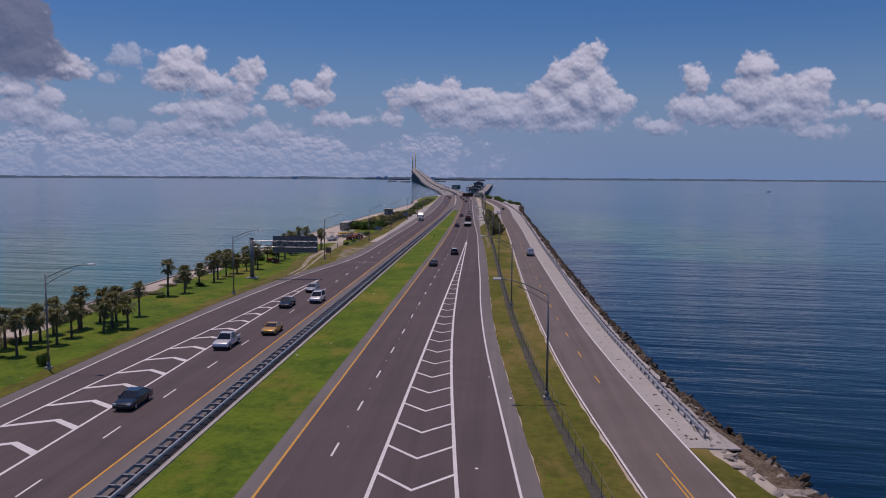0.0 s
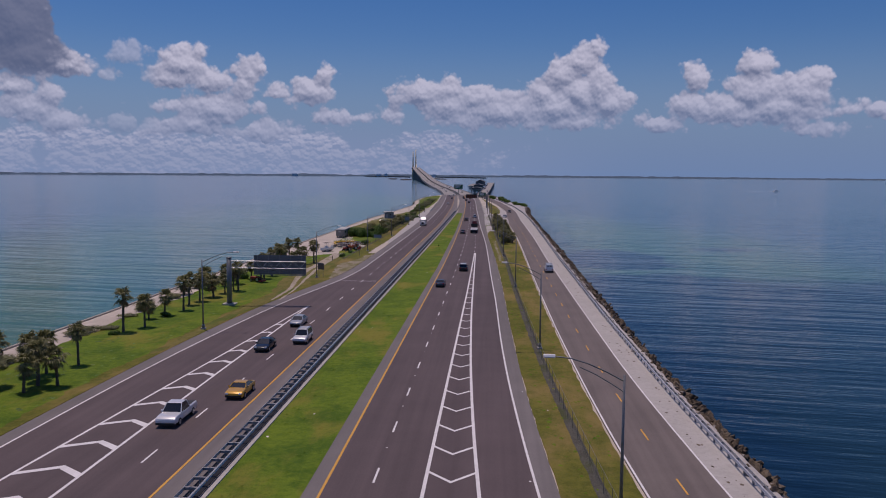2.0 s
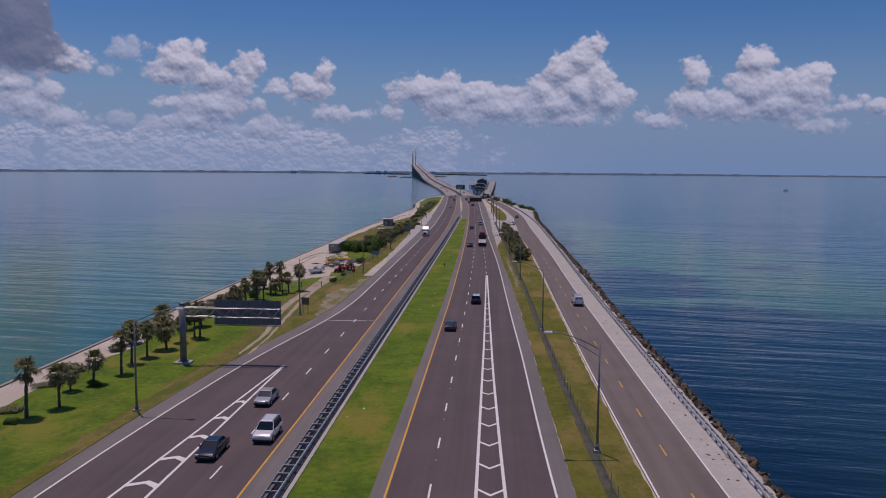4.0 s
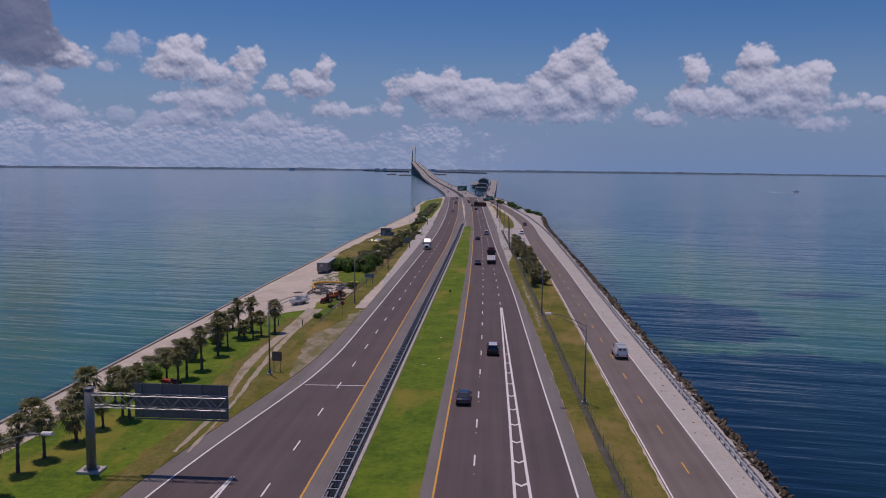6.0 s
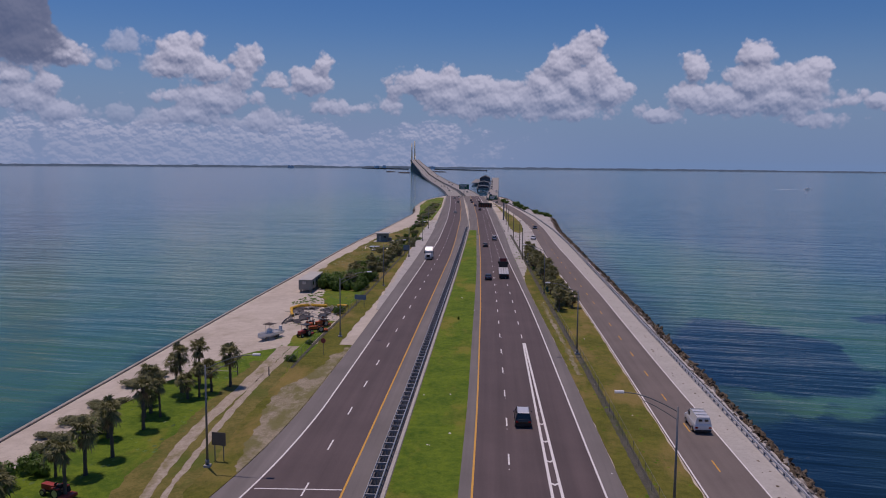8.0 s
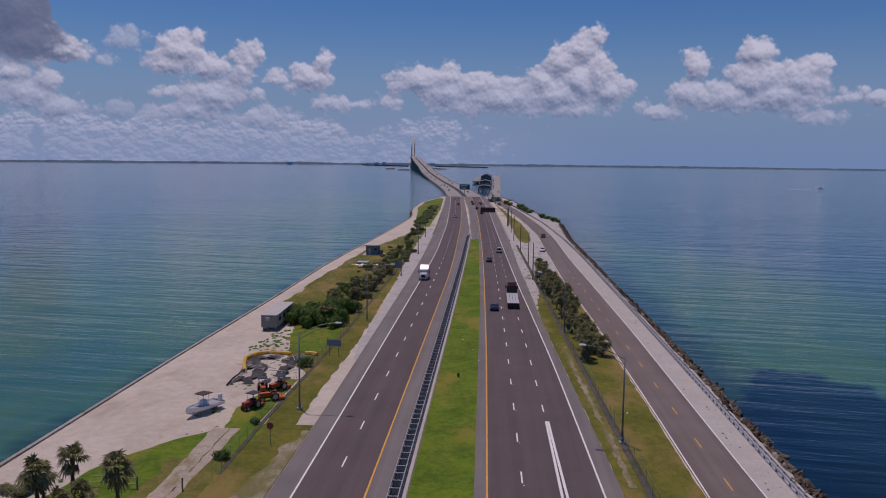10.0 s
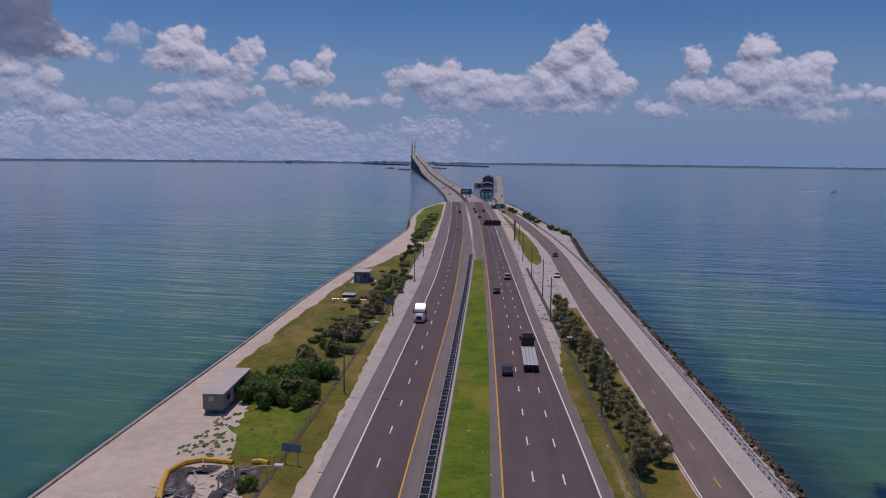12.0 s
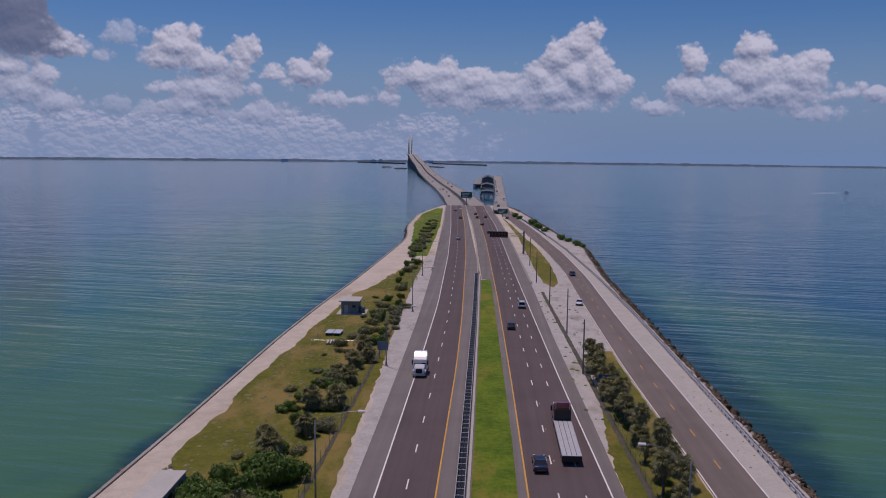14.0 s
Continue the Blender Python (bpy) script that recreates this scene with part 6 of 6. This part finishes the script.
trac = tractor(M_REDPAINT, "red tractor with a dark flat canopy parked on grass")
small = Matrix.Diagonal((0.8, 0.8, 0.85, 1))
trac.matrix_basis = pose(-30.6, 257.8, 0, 0, 0, 155) @ small
trac2 = tractor(M_ORANGE, "orange tractor with a dark flat canopy parked on grass")
trac2.matrix_basis = pose(-29.4, 266.4, 0, 0, 0, 150) @ small
trac3 = tractor(M_ORANGE, "small orange tractor without a canopy", False)
trac3.matrix_basis = pose(-29.2, 261.6, 0, 0, 0, 120) @ small
trac4 = copy_thing(trac2, pose(-31.2, 265.0, 0, 0, 0, 200))
trac4.matrix_basis = pose(-31.2, 265.0, 0, 0, 0, 200) @ small
mow = tractor(M_REDPAINT, "small red mower standing on the lawn", False)
mow.scale = (0.8, 0.8, 0.8)
mow.matrix_basis = pose(-37.2, 189.5, 0, 0, 0, 70) @ Matrix.Diagonal((0.8, 0.8, 0.8, 1))


def debris_pen():
    rnd = random.Random(5)
    pen = tagged(new("debris_pen"), "heap of dark sheeting and rubble inside a yellow float boom", "debris heap")
    # crumpled sheets
    verts, faces = [], []
    nx, ny = 40, 44
    for j in range(ny + 1):
        for i in range(nx + 1):
            fx, fy = i / nx, j / ny
            x = -28.3 - fx * (8.6 + 2.2 * fy)
            y = 269.5 + fy * 16.5 + 2.5 * (0.5 - fx) * (1 - fy)
            e = min(fx, 1 - fx, fy, 1 - fy)
            z = 0.02 + min(1, e * 9) * max(0.0, 0.35 * noise.noise((x * 0.5, y * 0.5, 0)) + 0.3 * noise.noise((x * 1.4, y * 1.4, 3)) + 0.12)
            verts.append((x, y, z))
    for j in range(ny):
        for i in range(nx):
            o = j * (nx + 1) + i
            rim = 0.5 * max(0.0, i / nx - 0.62) + (0.25 if j / ny > 0.84 else 0.0)
            if noise.noise((i * 0.13, j * 0.13, 5.0)) < rim - 0.05:
                faces.append((o, o + nx + 1, o + nx + 2, o + 1))
    mesh_ob("sheeting", verts, faces, ground_mat("dark_sheeting", (0.045, 0.043, 0.05), (0.10, 0.095, 0.10), (0.30, 0.275, 0.25), 0.5, 0.05, 0.52, 4.0), pen)
    boom = [(-37.0, 275.5), (-38.2, 279), (-39.2, 283), (-38.4, 286), (-36.6, 287.2), (-34.5, 287.0), (-32.6, 286.6)]
    b = sweep(B(), [(x, y, 0.22) for x, y in boom], 0.3, 8)
    part("float_boom", b, plain("boom_yellow", (0.62, 0.36, 0.02), 0.6), pen, "yellow float boom")
    b = sweep(B(), [(-30.4, 286.9, 0.22), (-29.4, 287.1, 0.25), (-28.3, 286.6, 0.22)], 0.36, 8)
    part("float_boom", b, bpy.data.materials["boom_yellow"], pen)
    for i in range(26):
        a = rnd.uniform(0, math.pi)
        x, y, ln = rnd.uniform(-36.5, -29), rnd.uniform(271, 285), rnd.uniform(0.8, 3.2)
        part("pipe", tube(B(), (x, y, 0.3), (x + ln * math.cos(a), y + ln * math.sin(a), 0.3 + rnd.uniform(0, 0.3)), 0.06, None, 6), plain("pale_pipe", (0.42, 0.40, 0.38), 0.7) if i == 0 else bpy.data.materials["pale_pipe"], pen)
    b = sweep(B(), [(-37.2, 267.8, 0.12), (-37.3, 271, 0.3), (-37.0, 275.5, 0.25)], 0.13, 6)
    part("hose", b, M_BLACK, pen, "black hose end")


debris_pen()
M_CABIN = plain("cabin_panel", (0.23, 0.225, 0.21), 0.7, vary=0.15, scale=0.6)
M_ROOF_PALE = plain("pale_roof", (0.44, 0.43, 0.41), 0.75, vary=0.15, scale=0.5)


def trailer_cabin():
    t = tagged(new("trailer_cabin"), "long weathered grey site trailer with a flat roof", "site trailer")
    part("body", box(B(), -1.5, 1.5, 0, 14.2, 0.55, 2.8, 0.03), M_CABIN, t)
    part("roof", box(B(), -1.6, 1.6, -0.1, 14.3, 2.8, 2.92, 0.03), M_ROOF_PALE, t, "flat pale roof")
    part("vent_box", box(B(), -0.55, 0.2, -0.35, 0.0, 1.9, 2.5, 0.03), M_ROOF_PALE, t, "air-conditioner box")
    for y in (1.8, 5.2, 8.6, 12.0):
        w = part("window", box(B(), 1.49, 1.53, y, y + 1.1, 1.45, 2.25), M_GLASS, t)
        part("frame", box(B(), 1.48, 1.52, y - 0.06, y + 1.16, 1.38, 1.45), M_RIM, w)
        part("window", box(B(), -1.53, -1.49, y, y + 1.1, 1.45, 2.25), M_GLASS, t)
    part("door", box(B(), 1.49, 1.54, 3.6, 4.5, 0.6, 2.6), M_ROOF_PALE, t)
    for i in range(8):
        part("rib", box(B(), -1.525, -1.495, 0.8 + 1.7 * i, 0.86 + 1.7 * i, 0.6, 2.75), M_RIM, t)
    for x in (-1.1, 1.1):
        for y in (0.6, 5, 9.5, 13.5):
            part("support", box(B(), x - 0.2, x + 0.2, y - 0.2, y + 0.2, -0.1, 0.56), M_TIMBER, t)
    t.matrix_basis = pose(-41.5, 305.0, 0, 0, 0, 1.5)


trailer_cabin()


def pump_hut():
    t = tagged(new("pump_hut"), "small grey concrete block hut with a flat overhanging roof", "hut")
    part("wall", box(B(), -2.1, 2.1, -2.6, 2.6, -0.1, 3.1, 0.02), plain("block_wall", (0.20, 0.215, 0.22), 0.85, vary=0.12, scale=0.9), t)
    part("roof", box(B(), -2.6, 2.6, -3.2, 3.2, 3.1, 3.35, 0.04), M_ROOF_PALE, t, "pale flat roof slab")
    part("door", box(B(), -1.3, -0.4, -2.64, -2.58, 0.1, 2.2), M_ROOF_PALE, t)
    part("pad", box(B(), -3.2, 4.0, -3.9, 3.2, -0.08, 0.08), M_CONCRETE, t, "concrete pad")
    part("tank", box(B(), 2.3, 3.5, -1.6, 0.2, 0.08, 1.5, 0.05), M_SIGN_BACK, t)
    for y in (-2.62,):
        part("vent", box(B(), 0.6, 1.5, -2.64, -2.58, 1.6, 2.2), M_TRIM, t)
    for x in (-1.7, 0.0):
        part("handrail", tube(B(), (x, -3.6, 0.05), (x, -2.7, 1.0), 0.03, None, 5), M_RIM, t)
    t.matrix_basis = pose(-40.2, 429.3, 0, 0, 0, 2)


pump_hut()


def yard_items():
    t = tagged(new("pallet_stack"), "weathered slatted boards lying on grass", "boards")
    for i in range(7):
        part("slat", box(B(), -2.0 + i * 0.62, -1.68 + i * 0.62, -1.6, 1.6, 0.25, 0.38), M_ROOF_PALE, t)
    for y in (-1.3, 0.0, 1.3):
        part("beam", box(B(), -2.1, 2.2, y - 0.1, y + 0.1, -0.02, 0.25), M_TIMBER, t)
    t.matrix_basis = pose(-37.4, 395.5, 0, 0, 0, 5)
    t = tagged(new("panel_stack"), "two white panels on low trestles", "panels")
    for x in (-0.9, 0.9):
        part("panel", box(B(), x - 0.8, x + 0.8, -1.9, 1.9, 0.55, 0.62), P_WHITE, t)
    for x in (-1.5, 0, 1.5):
        part("trestle", box(B(), x - 0.06, x + 0.06, -1.7, 1.7, -0.05, 0.56), M_TIMBER, t)
    t.matrix_basis = pose(-39.6, 404, 0, 0, 0, 0)
    # pipe railing round the yard
    t = tagged(new("yard_railing"), "thin grey pipe railing around the boards", "railing")
    for x, y in ((-42.2, 393), (-42.2, 399), (-42, 406), (-38, 392.6), (-33.5, 393.4), (-33.3, 400), (-33.2, 407)):
        part("post", tube(B(), (x, y, -0.05), (x, y, 1.2), 0.05, None, 6), M_RIM, t)
    part("rail", sweep(B(), [(-42, 406, 1.15), (-42.2, 393, 1.15), (-33.5, 393.4, 1.15), (-33.2, 407, 1.15)], 0.035, 5), M_RIM, t)
    for x, y, r in ((-34.7, 328.6, 0.6), (-33.2, 328.8, 0.75)):
        t = tagged(new("water_tank"), "white plastic tank lying on rough grass", "tank")
        part("shell", tube(B(), (-r * 1.3, 0, r), (r * 1.3, 0, r), r, r, 14), P_WHITE, t, smooth_it=False)
        part("cap", tube(B(), (0, 0, 2 * r - 0.03), (0, 0, 2 * r + 0.1), 0.18, None, 10), M_DECK, t)
        t.matrix_basis = pose(x, y, 0, 0, 0, 20)
    t = tagged(new("rubbish_heap"), "small heap of white rubbish in grass", "rubbish")
    for i in range(5):
        part("scrap", box(B(), -0.7 + 0.33 * i, -0.3 + 0.33 * i, -0.4 + 0.2 * (i % 2), 0.2 + 0.2 * (i % 2), -0.02, 0.25 + 0.1 * (i % 3), 0.04), P_WHITE, t)
    t.matrix_basis = pose(-33.0, 322.3, 0)
    t = tagged(new("field_gate"), "low pipe gate across the sandy track", "gate")
    for x in (-34.1, -29.6):
        part("post", tube(B(), (x, 231.8, -0.05), (x, 231.8, 1.3), 0.09, None, 8), M_TIMBER, t)
    for z in (0.5, 1.1):
        part("bar", tube(B(), (-39.0, 232, z), (-34.1, 231.8, z), 0.04, None, 6), M_POLE, t)


yard_items()


def small_boat():
    t = tagged(new("speed_boat"), "tiny white speedboat drawing a wake far out", "boat")
    b = prism(B(), [(-4, 0.2), (4.5, 0.5), (5.2, 1.4), (-4, 1.2)], -1.5, 1.5)
    part("hull", b, M_HULL, t)
    part("cabin", box(B(), -1, 1, -1, 1.5, 1.2, 2.6, 0.1), M_HULL, t)
    verts = [(-0.8, -4, -0.0), (0.8, -4, -0.0), (2.6, -48, -0.0), (-2.6, -48, -0.0)]
    mesh_ob("wake", verts, [(0, 1, 2, 3)], M_WHITE, t)
    t.matrix_basis = pose(430, 1250, -1.57, 0, 0, -70)


small_boat()


# ---- small ground details ----
M_DIRT = ground_mat("bare_dirt", (0.23, 0.20, 0.13), (0.37, 0.32, 0.25), (0.15, 0.145, 0.045), 0.5, 0.05, 0.42)

M_TRACK = ground_mat("worn_track", (0.33, 0.28, 0.22), (0.46, 0.40, 0.33), (0.20, 0.175, 0.075), 0.5, 0.05, 0.50)
M_BROWN_GRASS = ground_mat("browned_grass", (0.115, 0.112, 0.024), (0.205, 0.175, 0.052), (0.085, 0.12, 0.016), 0.35, 0.05, 0.47)


def ground_details():
    rnd = random.Random(33)
    # wheel tracks through the lawn to the yard, in a swath of dried grass
    strip("dry_swath", wobble(line((120, -31.5), (150, -30.2), (172, -29.6), (190, -32.4), (206, -33.4), (238, -34)), 0.8, 0.3, 27), wobble(line((120, -30.6), (150, -28.6), (172, -26.6), (190, -25.6), (206, -26.6), (238, -28)), 0.7, 0.3, 28), 122, 240, 0.032, M_BROWN_GRASS, 0.8, label="swath of trampled dry grass round the wheel tracks", category="grass patch")
    west = smooth(line((150, -27.6), (180, -27.4), (192, -29.7), (200, -30.6), (210, -31.5), (219, -31.3), (231, -31.4), (250, -32)), 6)
    east = smooth(line((150, -25.8), (180, -26.4), (188, -27.5), (194, -27.9), (203, -28.7), (211, -29.4), (225, -30.1), (250, -30.2)), 6)
    for k, (fn, w) in enumerate(((west, 0.75), (east, 0.42))):
        wide = lambda y, w=w: w * float(np.interp(y, [162, 185, 205, 250], [0.25, 0.55, 1.0, 1.3]))
        strip("wheel_track", wobble(lambda y: fn(y) - wide(y), 0.22, 0.5, 30 + k), wobble(lambda y: fn(y) + wide(y), 0.22, 0.5, 40 + k), 166, 250, 0.048, M_TRACK, 0.4, label="sandy wheel track worn through the lawn", category="track")
    strip("bare_sand", wobble(line((196, -23.2), (203, -23.9), (213, -25.3), (226, -26.4), (232, -24.2), (250, -22.0)), 0.9, 0.35, 50), shift(EDGE_L, -0.1), 196, 250, 0.03, M_DIRT, 0.6, label="bare sandy patch beside the shoulder", category="sand patch")
    strip("white_verge", wobble(line((285, -22.0), (300, -23.2), (326, -23.2), (344, -23.9), (376, -25.2), (399, -26.6), (460, -28.6), (500, -29.4), (545, -30)), 0.5, 0.3, 52), shift(EDGE_L, 0.02), 285, 545, 0.028, M_SAND_WHITE, 1.0, label="strip of white shell sand beside the shoulder", category="sand verge")
    strip("shell_sand", wobble(shift(EDGE_R, 0.0), 0.2, 0.3, 53), wobble(shift(FRONT_L, -0.3), 0.4, 0.3, 54), 338, 560, 0.012, M_SAND_WHITE, 1.0, label="white shell sand between road and service road", category="sand verge")
    strip("bare_verge", wobble(lambda y: EDGE_R(y) + 0.9, 0.8, 0.35, 61), wobble(lambda y: FENCE_E(y) - 0.35, 0.5, 0.35, 62), 262, 300, 0.034, M_BROWN_GRASS, 0.7, label="browned patchy grass beside the fence", category="grass patch")
    # yard grass clumps on the sand
    strip("yard_grass", wobble(line((244, -30.5), (256, -32.6), (266, -31.5), (272, -29.5)), 0.9, 0.4, 55), wobble(line((244, -28.2), (272, -28.0)), 0.2, 0.4, 56), 244, 272, 0.012, M_GRASS, 0.7, label="green weeds below the parked tractors", category="grass")
    strip("pen_grass", wobble(line((288, -32), (298, -36), (306, -37)), 1.2, 0.4, 57), wobble(line((288, -28.4), (306, -27.6)), 0.3, 0.4, 58), 289, 308, 0.018, M_GRASS, 0.7, label="green grass before the trailer cabin", category="grass")
    strip("worn_streak", wobble(lambda y: FENCE_E(y) - 1.7, 0.45, 0.5, 71), wobble(lambda y: FENCE_E(y) - 1.05, 0.45, 0.5, 72), 236, 296, 0.046, M_DIRT, 0.5, label="pale worn streak in the grass along the fence", category="dirt patch")
    # weeds and litter
    def scatter(name, label, mat, n, place, size):
        verts, faces = [], []
        for k in range(n):
            x, y, z = place()
            a, s = rnd.uniform(0, 6.28), rnd.uniform(*size)
            o = len(verts)
            for i in range(5):
                f = a + i * 1.2566
                r = s * rnd.uniform(0.5, 1.2)
                verts.append((x + r * math.cos(f), y + 1.5 * r * math.sin(f), z))
            verts.append((x, y, z + s * 0.35))
            faces += [(o + i, o + (i + 1) % 5, o + 5) for i in range(5)]
        tagged(mesh_ob(name, verts, faces, mat), label, "litter" if mat in (M_ROCK_WET, M_WHITE) else "weeds", kind="stuff")

    def on_walk():
        y = 64 + 400 * rnd.random() ** 1.6
        return FRONT_R(y) + 0.5 + rnd.random() * (GUARD_R(y) - FRONT_R(y) - 1.2), y, 0.032
    scatter("driftwood", "dark seaweed and driftwood scraps on the concrete walk", M_ROCK_WET, 150, on_walk, (0.06, 0.22))
    scatter("median_weeds", "scattered darker weeds in the median grass", M_GRASS, 500, lambda: (rnd.uniform(-7.6, -2.6), rnd.uniform(30, 480), 0.02), (0.12, 0.4))
    scatter("lawn_weeds", "tufts of darker grass on the lawn", M_LEAF, 350, lambda: (rnd.uniform(-44, -32), rnd.uniform(60, 240), 0.0), (0.1, 0.3))
    scatter("verge_tufts", "tufts of rough grass in the olive verge", M_GRASS, 500, lambda: (lambda y: (EDGE_R(y) + 0.6 + rnd.random() * (FRONT_L(y) - EDGE_R(y) - 1.4), y, 0.0))(rnd.uniform(30, 330)), (0.1, 0.35))
    scatter("scrub_tufts", "rough tussocks behind the fence", M_LEAF, 500, lambda: (rnd.uniform(-39, -28.5), rnd.uniform(290, 500), 0.0), (0.15, 0.5))
    scatter("beach_wrack", "dark wrack and weeds on the sand", M_LEAF, 60, lambda: (rnd.uniform(-36, -29), rnd.uniform(240, 300), -0.03), (0.1, 0.35))
    scatter("paper_scraps", "scraps of white litter on the grass", M_WHITE, 26, lambda: (rnd.choice((rnd.uniform(-7.5, -1.6), 12.5 + rnd.uniform(0, 7))), rnd.uniform(40, 320), 0.05), (0.08, 0.2))
    scatter("sand_shrub", "low creeping weeds on the white sand", M_LEAF, 90, lambda: (rnd.uniform(8, 17.5), rnd.uniform(345, 470), 0.02), (0.1, 0.6))
    scatter("scrub_ground_cover", "patchy low growth in the rough grass", M_LEAF_GREY, 900, lambda: (lambda y: (rnd.uniform(float(np.interp(y, [328, 430, 475, 520], [-46, -45, -39, -34])), -28.5), y, 0.0))(rnd.uniform(326, 520)), (0.12, 0.5))
    scatter("point_ground_cover", "rough growth on the grassy point", M_LEAF_GREY, 350, lambda: (lambda y: (rnd.uniform(float(np.interp(y, [550, 690, 770], [-36, -48, -50])), float(np.interp(y, [550, 690, 770], [-31, -34.5, -38]))), y, 0.0))(rnd.uniform(550, 770)), (0.3, 0.9))
    scatter("dune_weeds", "green weeds creeping over the sand by the trailer", M_LEAF, 130, lambda: (rnd.uniform(-41, -33), rnd.uniform(289, 305), -0.05), (0.12, 0.5))
    # raised pavement markers
    verts, faces = [], []
    for y0 in range(40, 330, 12):
        x, y = YELLOW_R(y0) + 3.65, 57.5 + 1.5 + 6.1 + 12.19 * ((y0 - 40) / 12)
        o = len(verts)
        verts += [(x - 0.07, y - 0.07, 0.05), (x + 0.07, y - 0.07, 0.05), (x + 0.07, y + 0.07, 0.05), (x - 0.07, y + 0.07, 0.05), (x, y, 0.09)]
        faces += [(o, o + 1, o + 4), (o + 1, o + 2, o + 4), (o + 2, o + 3, o + 4), (o + 3, o, o + 4)]
    tagged(mesh_ob("road_studs", verts, faces, M_WHITE), "small white reflective road studs between lane dashes", "road studs", kind="stuff")


ground_details()
